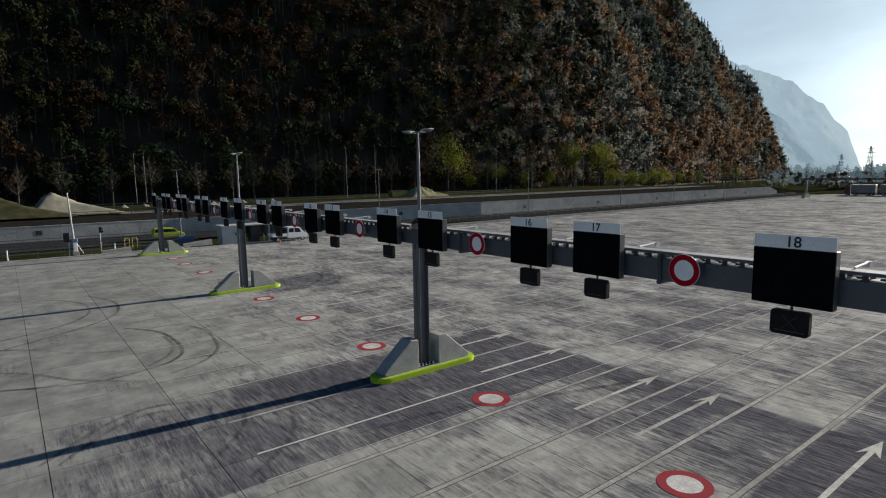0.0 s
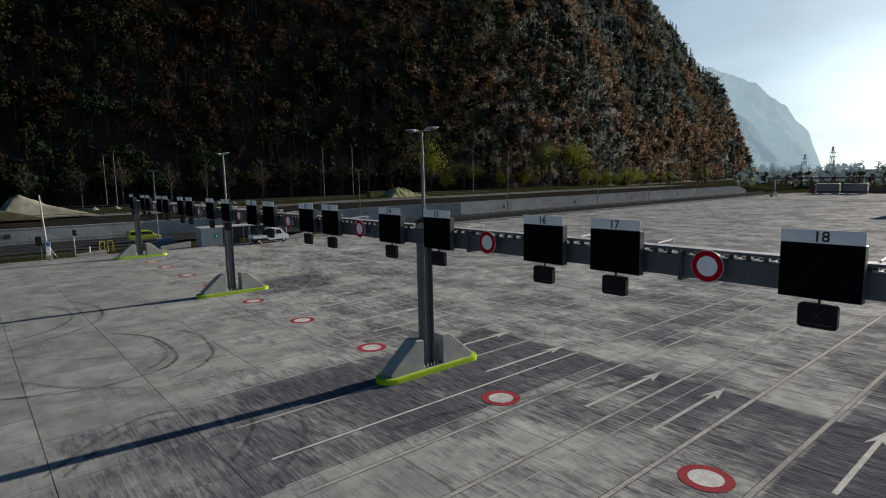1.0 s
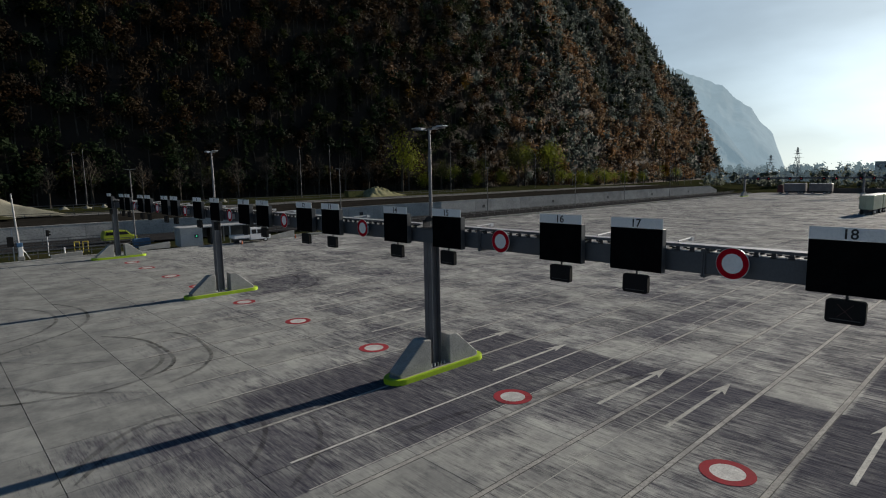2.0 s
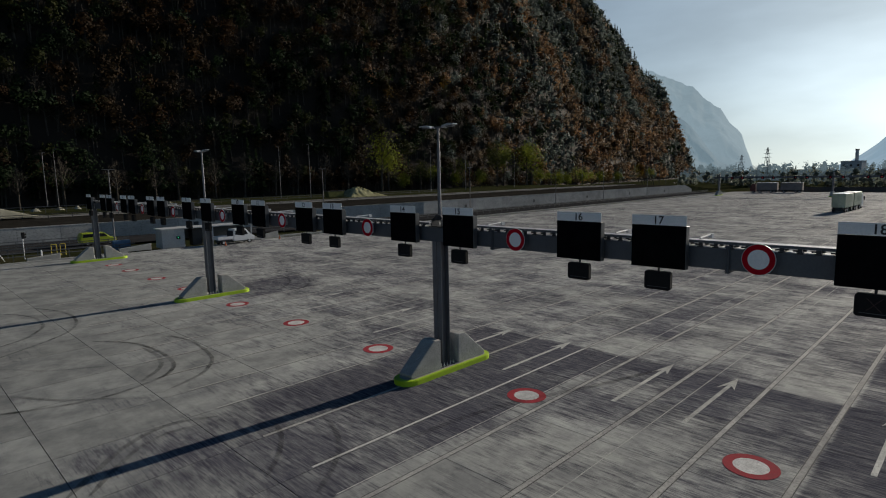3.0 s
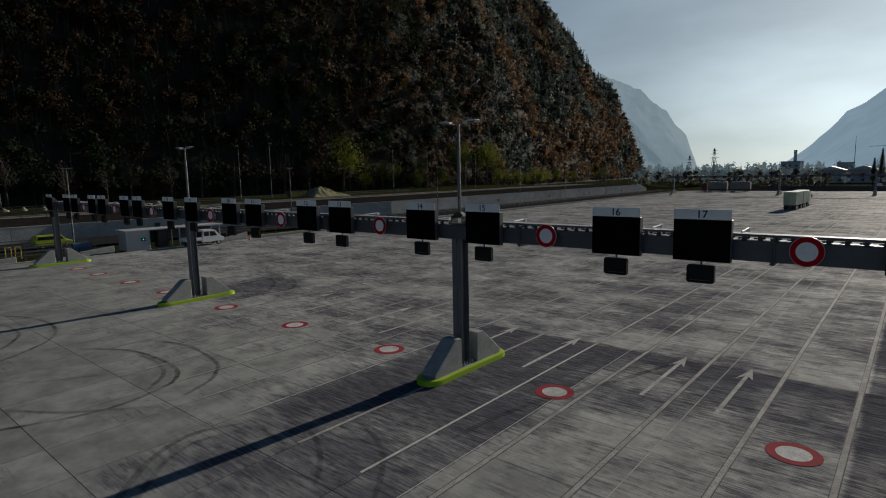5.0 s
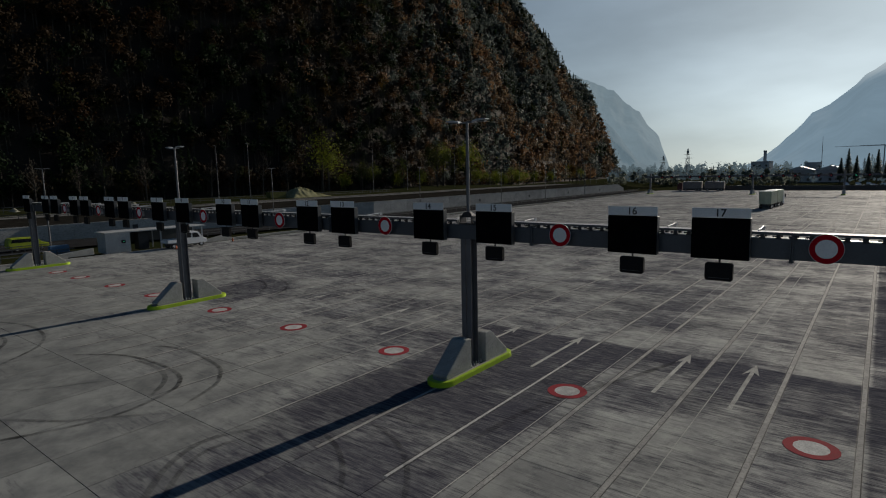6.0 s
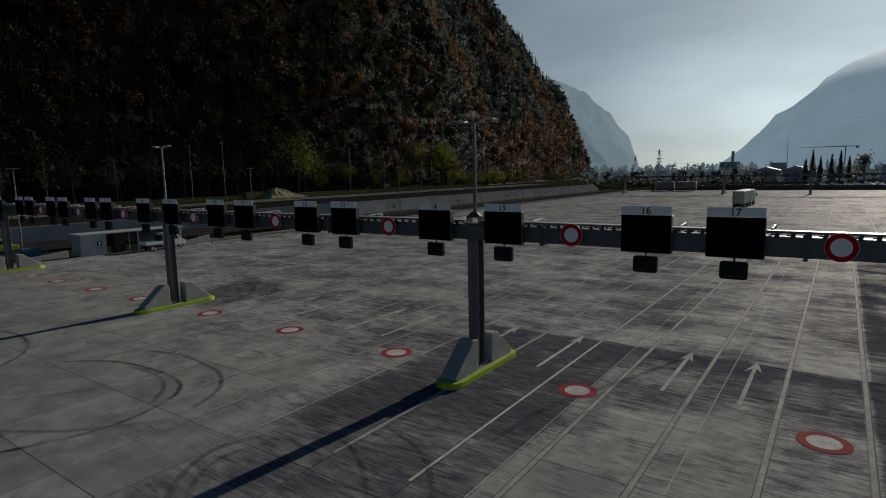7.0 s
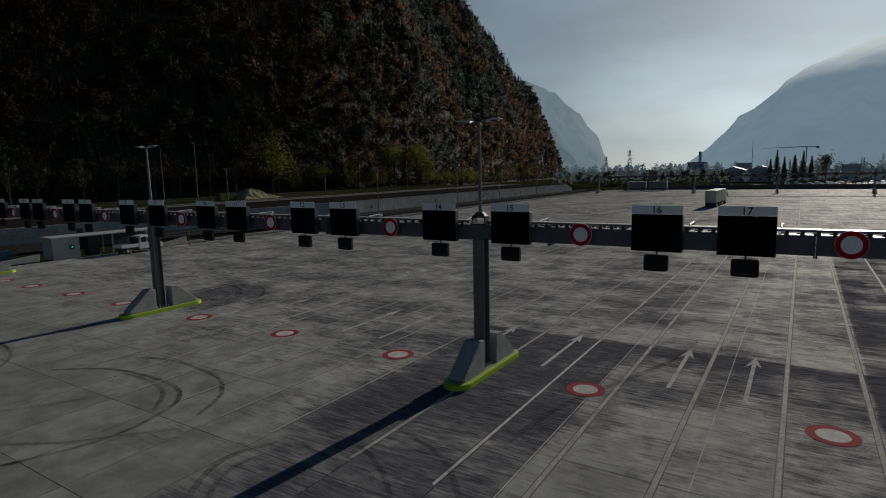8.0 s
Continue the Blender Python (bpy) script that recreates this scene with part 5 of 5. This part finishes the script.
for x, y in ((32.0, 84.6), (41.5, 86.0)):
    t = thing("traffic_cone", x, y, 0, "small orange traffic cone on the concrete", "cone", "traffic cones")
    part("foot", shape((box, -0.2, 0.2, -0.2, 0.2, 0, 0.04)), M_DARKSTEEL, t)
    part("cone", shape((tube, (0, 0, 0.04), (0, 0, 0.6), 0.15, 0.03, 12)), M_ORANGE, t)


def ramp_block(x0, x1, y, h0, h1):
    t = new("concrete_barrier", mesh_of("concrete_barrier", shape((prism, [(x0, 0), (x1, 0), (x1, h1), (x0, h0)], "y", y - 0.2, y + 0.2)), M_WEDGE, 0.03))
    tagged(t, "low grey concrete barrier block at the plaza's edge", "barrier", "concrete barriers")


ramp_block(9.0, 12.5, 89.4, 0.4, 0.65)
ramp_block(19.2, 23.3, 89.2, 0.5, 0.9)
ramp_block(38.0, 42.5, 88.4, 0.4, 1.1)


def heap(name, x0, x1, y0, y1, base, height, material, label, crest=0.38, rough=0.12):
    def z(x, y):
        e = lerp_line([(x0, 0.0), (x0 + 0.6 * crest * (x1 - x0), 0.8), (x0 + crest * (x1 - x0), 1.0), (x0 + (0.35 + 0.65 * crest) * (x1 - x0), 0.5), (x1, 0.0)], x)
        q = 1 - abs((y - (y0 + y1) / 2) / ((y1 - y0) / 2))
        bumps = rough * noise.fractal(Vector((x * 0.25, y * 0.25, 2)), 1.0, 2.0, 5) + (rough - 0.12) * noise.fractal(Vector((x * 1.1, y * 1.1, 6)), 1.0, 2.0, 4)
        return base + height * max(0, min(e, q * 1.25) * (1 + bumps)) - 0.15
    me = grid_mesh(name, np.linspace(x0, x1, 46), np.linspace(y0, y1, 26), z, material)
    tagged(new(name, me), label, "heap")


heap("sand_mound", 3.0, 19.8, 137, 153, 3.2, 4.4, M_SAND, "pale sand heap beyond the motorway", 0.25)
heap("spoil_mound", -34.0, 10.5, 132, 150, 3.2, 4.0, M_OVERGROWN, "dark overgrown spoil heap beside the sand", 0.72)
heap("gravel_mound", 101.0, 117, 148, 160, 3.3, 3.0, M_SPOIL, "low gravel heap beyond the motorway", 0.45, 0.32)
t = thing("skip_container", 98.5, 153, 3.3, "dull olive skip beside the gravel heap", "container")
part("body", shape((prism, [(-2.6, 0.1), (2.6, 0.1), (3.0, 2.0), (-3.0, 2.0)], "y", -1.1, 1.1)), M_SKIP, t, bevel=0.04)
part("rim", shape((box, -3.05, 3.05, -1.15, 1.15, 1.95, 2.05)), M_DARKSTEEL, t)
for k, x in enumerate((22, 27, 31, 34, 38, 43, 47, 52, 55, 60)):
    ob = new("boulder", grid_mesh("boulder", np.linspace(-1, 1, 8), np.linspace(-0.7, 0.7, 7),
             lambda a, b: max(-0.05, 0.75 * (1 - a * a) * (1 - b * b * 1.9) + 0.2 * noise.noise(Vector((a * 2 + k, b * 2, 0)))), M_SAND))
    ob.matrix_basis = pose(x, 157 + (k * 7 % 5), 3.25, 0, 0, k * 40)
    tagged(ob, "pale boulder on the grass behind the motorway", "boulder", "boulders")


def street_lamp(x, y, z, top, arms, label, r=0.11):
    t = thing("street_lamp", x, y, z, label, "lamp", "street lamps")
    h = top - z
    part("pole", shape((tube, (0, 0, 0), (0, 0, h - 0.05), r, r * 0.55, 10), (tube, (0, 0, 0), (0, 0, 0.8), r * 1.25, None, 10)), M_LAMPGREY, t)
    for s in arms:
        part("lamp_head", shape((prism, [(s * 0.05, h - 0.12), (s * 0.1, h), (s * 0.75, h + 0.04), (s * 0.8, h - 0.02)], "y", -0.15, 0.15)), M_LAMPGREY, t)


for x, y in ((20.3, 94.6), (60.3, 101.5), (101, 98.5), (138.1, 98), (166, 98), (198, 98)):
    street_lamp(x, y, 0, 11.3, (-1, 1), "slim galvanised lamp post beside the service road")
for x, top in ((30.1, 17.6), (32.7, 18.6)):
    street_lamp(x, 188, 3.2, top, (1,), "tall dark lamp mast at the hill's foot", 0.12)
for x, top in ((87.5, 19.3), (98.3, 20.2), (153.3, 20.0), (173.6, 19.4), (207, 18.6), (237, 14), (266.3, 19.7), (283, 14), (308.3, 20.4), (345, 18), (362, 17), (372, 17)):
    street_lamp(x, 166, 3.3 if x < 250 else 1.0, top, (-1,), "tall grey lamp mast beside the motorway", 0.12)


# ---- far gantry, lorries, distance ----
FGX = 222.0
t = thing("far_gantry", FGX, 0, 0, "distant grey exit gantry with lit lane signals", "gantry")
part("girder", shape((box, -0.3, 0.3, -95, 83, 6.3, 6.95)), M_BEAM, t)
for k, y in enumerate((81.0, 45.0, 18.2, -9, -36, -63, -90)):
    part("column", shape((box, -0.28, 0.28, y - 0.28, y + 0.28, 0.1, 8.0)), M_COLUMN, t)
    part("foot", shape((prism, [(y - 0.4, 0), (y + 0.4, 0), (y + 0.3, 1.5), (y - 0.3, 1.5)], "x", -1.6, 1.6)), M_WEDGE, t)
led_box = mesh_of("signal_box", shape((box, -0.5, -0.3, -0.5, 0.5, 6.0, 6.95)), M_BLACK)
led_red = mesh_of("signal_lamp", shape((box, -0.53, -0.5, -0.15, 0.15, 6.3, 6.55)), M_REDLED)
led_green = mesh_of("signal_lamp", shape((box, -0.53, -0.5, -0.15, 0.15, 6.3, 6.55)), M_GREENLED)
for k in range(34):
    y = 77 - 5.1 * k + (1.0 if k % 2 else -0.6)
    p = part("signal_box", led_box, None, t)
    p.matrix_basis = pose(0, y, 0)
    q = part("signal_lamp", led_green if k == 12 else led_red, None, p)
for k, y in enumerate((81.0, 45.0, 18.2, -9, -36)):
    copy_thing(first_island, pose(FGX, y, 0))


def lorry(x, y, rz, units, body, label, cab_mat):
    """A lorry with its box bodies: units are (start, length) along its way, then the cab."""
    t = thing("lorry", x, y, 0, label, "lorry", rz=rz)
    for a, ln in units:
        b = part("box_body", shape((box, a, a + ln, -1.27, 1.27, 1.05, 4.0)), body, t, bevel=0.03)
        part("roof", shape((box, a + 0.03, a + ln - 0.03, -1.24, 1.24, 4.0, 4.03)), M_WHITE, b, "pale roof skin")
        for k in range(1, int(ln)):
            for s in (-1, 1):
                part("rib", shape((box, a + k - 0.03, a + k + 0.03, s * 1.275 - 0.012, s * 1.275 + 0.012, 1.1, 3.95)), body, b)
        for s in (-1, 1):
            part("rear_door", shape((box, a - 0.03, a, min(s * 0.02, s * 1.2), max(s * 0.02, s * 1.2), 1.12, 3.9)), body, b)
        part("bumper", shape((box, a - 0.02, a + 0.1, -1.2, 1.2, 0.45, 0.62)), M_DARKSTEEL, t)
        part("chassis", shape((box, a, a + ln, -0.5, 0.5, 0.6, 1.05)), M_DARKSTEEL, t)
        for wx in (a + 1.0, a + 2.3, a + ln - 1.2):
            for s in (-1, 1):
                wheel(t, wx, s * 1.22, 0.5, 0.32)
    end = max(a + ln for a, ln in units)
    c = bmesh.new()
    prism(c, [(end + 0.25, 0.5), (end + 2.3, 0.5), (end + 2.35, 1.8), (end + 2.1, 3.0), (end + 1.2, 3.55), (end + 0.25, 3.5)], "y", -1.22, 1.22)
    part("cab", c, cab_mat, t, bevel=0.08, segments=2)
    part("windscreen", shape((prism, [(end + 2.36, 1.85), (end + 2.38, 1.86), (end + 2.16, 2.85), (end + 2.14, 2.84)], "y", -1.05, 1.05)), M_GLASS, t)
    for s in (-1, 1):
        part("mirror", shape((box, end + 2.0, end + 2.1, min(s * 1.3, s * 1.55), max(s * 1.3, s * 1.55), 2.0, 2.8)), M_DARKSTEEL, t)
        wheel(t, end + 1.2, s * 1.2, 0.5, 0.32)


lorry(142, 29.4, -1.5, [(0, 7.6), (8.6, 7.4)], M_BOXTRUCK, "cream box lorry with trailer on the wide plaza", M_VANWHITE)
lorry(256, 61, 92, [(0, 7.6), (8.8, 7.6)], M_TARP, "brownish-grey box lorry with trailer and red cab at the far edge", M_CABRED)

part_wall = thing("wall_end", 0, 0, 0, "dark low wall closing the plaza's far end", "wall", kind="structure")
for k in range(40):
    part("panel", shape((box, 268, 268.4, -158 + 6 * k + 0.01, -152 + 6 * k - 0.01, -0.3, 1.9)), M_DARKSTEEL, part_wall)


def far_house(x, y, w, d, h, pitch, wall, roof, label, rz=0):
    t = thing("far_building", x, y, -0.3, label, "building", "far buildings", rz=rz)
    b = part("wall", shape((box, -d / 2, d / 2, -w / 2, w / 2, 0, h)), wall, t)
    part("roof", shape((prism, [(-w / 2 - 0.8, h), (w / 2 + 0.8, h), (0, h + pitch)], "x", -d / 2 - 0.8, d / 2 + 0.8)) if pitch else
         shape((box, -d / 2 - 0.3, d / 2 + 0.3, -w / 2 - 0.3, w / 2 + 0.3, h, h + 0.5)), roof, t)
    n = max(2, int(w / 4))
    me = mesh_of("window", shape((box, -d / 2 - 0.06, -d / 2, -0.7, 0.7, 0, 1.5)), M_GLASS)
    for i in range(n):
        for zz in range(int(h // 3.2)):
            p = part("window", me, None, t)
            p.matrix_basis = pose(0, -w / 2 + (i + 0.5) * w / n, 1.0 + 3.2 * zz)


far_house(420, 50, 14, 14, 7.6, 2.4, M_BUILD, M_ROOF, "distant hall with a pale ridged roof")
far_house(420, 34, 15, 14, 7.6, 2.6, M_BUILD, M_ROOF, "distant hall with a pale ridged roof")
far_house(520, 52, 10, 14, 12.5, 0, M_BUILD, M_BUILD, "distant dark tower-like works building")
far_house(560, 93, 14, 20, 14.5, 0, M_BUILD, M_BUILD, "distant flat-roofed works with a chimney")
far_house(420, -14, 9, 12, 9.5, 0, M_BUILD, M_ROOF, "distant block with a bright flat roof")
far_house(430, -26, 12, 12, 6.5, 0, M_BUILD, M_BUILD, "distant block behind parked vehicles")
t = thing("chimney", 560, 91, -0.3, "slim dark factory chimney", "chimney")
part("shaft", shape((tube, (0, 0, 0), (0, 0, 24), 1.5, 1.2, 16)), M_BUILD, t)
part("collar", shape((tube, (0, 0, 23.4), (0, 0, 24.3), 1.4, None, 16)), M_DARKSTEEL, t)


def pylon(x, y, h, rz, label, steel):
    t = thing("pylon", x, y, -0.3, label, "pylon", "pylons", rz=rz)
    body = bmesh.new()
    levels = [(0, 3.0), (h * 0.3, 2.0), (h * 0.55, 1.2), (h * 0.75, 0.8), (h, 0.25)]
    for (z0, w0), (z1, w1) in zip(levels, levels[1:]):
        for a, b in ((1, 1), (1, -1), (-1, 1), (-1, -1)):
            tube(body, (a * w0, b * w0, z0), (a * w1, b * w1, z1), 0.09, None, 4)
        for a in (-1, 1):
            tube(body, (a * w0, -w0, z0), (a * w1, w1, z1), 0.05, None, 4)
            tube(body, (a * w0, w0, z0), (a * w1, -w1, z1), 0.05, None, 4)
            tube(body, (-w0, a * w0, z0), (w1, a * w1, z1), 0.05, None, 4)
            tube(body, (w0, a * w0, z0), (-w1, a * w1, z1), 0.09, None, 4)
    part("lattice", body, steel, t)
    for z, ln in ((0.72, 4.6), (0.83, 3.8), (0.93, 2.8)):
        part("crossarm", shape((prism, [(-ln, h * z), (0, h * z + 0.3), (ln, h * z), (0, h * z - 0.1)], "x", -0.08, 0.08)), steel, t)


pylon(437, 123, 24.5, -15, "grey lattice power pylon down the valley", M_PYLON)
pylon(520, 165, 22, -15, "grey lattice power pylon down the valley", M_PYLON)
pylon(350, 168, 29, 10, "dark lattice power pylon before the hill", M_PYLONDARK)
t = thing("radio_mast", 470, 43, -0.3, "thin tall lattice mast in the valley", "mast")
part("mast", shape((tube, (0, 0, 0), (0, 0, 27), 0.22, 0.14, 6)), M_DARKSTEEL, t)
part("antenna", shape((tube, (0, 0, 27), (0, 0, 30), 0.08, None, 6)), M_DARKSTEEL, t)
t = thing("tower_crane", 640, 9, -0.3, "pale distant tower crane", "crane")
part("tower", shape((box, -0.45, 0.45, -0.45, 0.45, 0, 27)), M_CRANE, t)
part("jib", shape((prism, [(0, 27), (37, 27.2), (37, 27.4), (0, 27.9)], "x", -0.3, 0.3)), M_CRANE, t)
part("counter_jib", shape((box, -0.4, 0.4, -10, 0, 27, 27.6)), M_CRANE, t)
part("counterweight", shape((box, -0.6, 0.6, -10, -7.5, 25.6, 27)), M_CRANE, t)

# rows of parked vehicles far behind the plaza
car_body = mesh_of("body", shape((prism, [(-2.1, 0.3), (2.1, 0.3), (2.15, 0.8), (1.2, 0.95), (0.6, 1.45), (-1.4, 1.45), (-2.15, 0.9)], "y", -0.85, 0.85)), M_WHITE, 0.05)
car_glass = mesh_of("glasshouse", shape((prism, [(-1.5, 0.97), (1.0, 0.97), (0.5, 1.47), (-1.35, 1.47)], "y", -0.87, 0.87)), M_GLASS)
for j in range(4):
    for i in range(26):
        if (i * 7 + j * 3) % 5 == 0:
            continue
        t = thing("parked_car", 300 + 16 * j + (i % 3), 20 - 4.6 * i + j, -0.3, "pale car parked in rows beyond the plaza", "car", "parked cars", rz=(i * 53) % 20 - 10)
        part("body", car_body, None, t)
        part("glasshouse", car_glass, None, t)

BELT_PROTOS = [tree_shape("full", 61, 10, 60, 0.9, 6), tree_shape("full", 62, 10, 60, 0.9, 7), tree_shape("shrub", 63, 6, 40, 0.8, 4), tree_shape("conifer", 64, 13, 110, 1.5),
               tree_shape("sparse", 65, 10, 60, 0.9)]
belt = []
for _ in range(720):
    y, x = rng.uniform(-190, 190), rng.uniform(325, 560)
    if (x < 395 and y < 45) or (abs(y - 0.28 * x) < 7 and x < 440) or y > 0.42 * x:
        continue
    p = int(rng.choice((0, 1, 2, 3, 4), p=(0.30, 0.25, 0.30, 0.03, 0.12)))
    size = rng.uniform(0.8, 1.35)
    belt.append((x, y, -0.5 - (2.6 * size if p < 2 else 0.6), size, rng.uniform(0, math.tau), p, 0))
wood("valley_trees", "dark belt of trees and bushes down the valley", [b for b in belt if b[0] < 400], BELT_PROTOS, [M_FARTREE])
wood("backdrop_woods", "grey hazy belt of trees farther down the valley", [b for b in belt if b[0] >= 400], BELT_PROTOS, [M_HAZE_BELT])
belt = []
for _ in range(260):
    az, r = radians(rng.uniform(-22, 24)), rng.uniform(950, 1900)
    p = int(rng.choice((0, 1, 3, 4), p=(0.42, 0.34, 0.14, 0.10)))
    belt.append((r * math.cos(az), r * math.sin(az), 0.004 * (r - 950) - 6, rng.uniform(1.5, 2.6), rng.uniform(0, math.tau), p, 0))
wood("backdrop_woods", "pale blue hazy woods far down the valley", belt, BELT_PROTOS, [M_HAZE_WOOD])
for x, y, h in ((372, 15, 16), (376, 11, 18), (371, 20, 15), (378, 24, 19), (382, 7, 15), (374, 27, 14)):
    wv, wf, lv, lf = tree_shape("conifer", int(h * 3 + x), h, 900, 1.1)
    t = thing("tree", x, y, -0.4, "dark pointed conifer beyond the plaza", "tree", "far conifers")
    part("trunk", quads_mesh("trunk", wv, wf, [M_BARK]), None, t)
    part("crown", quads_mesh("crown", lv, lf, [M_FARTREE]), None, t)
wv, wf, lv, lf = tree_shape("full", 77, 17, 420, 1.1)
t = thing("tree", 345, 1, -0.4, "broad dark tree among parked cars", "tree")
part("trunk", quads_mesh("trunk", wv, wf, [M_BARK]), None, t)
part("crown", quads_mesh("crown", lv, lf, [M_FARTREE]), None, t)

# ---- paving: concrete slabs over their bed ----
bed = tagged(new("floor_plaza", mesh_of("floor_plaza", shape((box, PLAZA_X[0], PLAZA_X[1], PLAZA_Y[0], PLAZA_Y[1] + 0.1, -0.3, -0.045)), M_BED)),
             "wide concrete plaza of broom-finished slabs with open joints", "paving", kind="structure")
JOINT_Y = [1.9, 5.0, 8.05, 10.9, 14.1, 17.2, 19.95, 23.3, 27.25, 30.2, 33.2, 36.2, 39.0, 41.8, 44.5, 47.3, 50.4, 54.0, 57.0, 59.6, 62.3, 65.0, 67.5, 70.0, 72.5, 75.0, 78.0, 81.2, 84.6, 88.0]
y = 1.9
while y > PLAZA_Y[0] + 3:
    y -= 3.05
    JOINT_Y.insert(0, y)
PITCH, GAP = 4.7, 0.014
cols = [-0.55 + PITCH * k for k in range(-12, 56)]
slab_cache = {}
V, F = [], []
for i, x0 in enumerate(cols):
    x1 = x0 + PITCH
    for y0, y1 in zip(JOINT_Y, JOINT_Y[1:]):
        if -6 < x0 < 41 and y0 >= 1.8:
            key = round(y1 - y0, 3)
            if key not in slab_cache:
                slab_cache[key] = mesh_of("slab", shape((box, GAP, PITCH - GAP, GAP, key - GAP, -0.05, 0.0)), M_SLAB)
            p = part("slab", slab_cache[key], None, bed)
            p.matrix_basis = pose(x0, y0, 0.002 * noise.noise(Vector((x0, y0, 0))) - 0.001)
        else:
            n = len(V)
            V += [(x0 + GAP, y0 + GAP, 0), (x1 - GAP, y0 + GAP, 0), (x1 - GAP, y1 - GAP, 0), (x0 + GAP, y1 - GAP, 0),
                  (x0 + GAP, y0 + GAP, -0.05), (x1 - GAP, y0 + GAP, -0.05), (x1 - GAP, y1 - GAP, -0.05), (x0 + GAP, y1 - GAP, -0.05)]
            F += [(n, n + 1, n + 2, n + 3), (n + 4, n + 5, n + 1, n), (n + 5, n + 6, n + 2, n + 1), (n + 6, n + 7, n + 3, n + 2), (n + 7, n + 4, n, n + 3)]
rest = part("slabs", quads_mesh("slabs", V, F, [M_SLABS]), None, bed)
tagged(rest, kind="stuff")
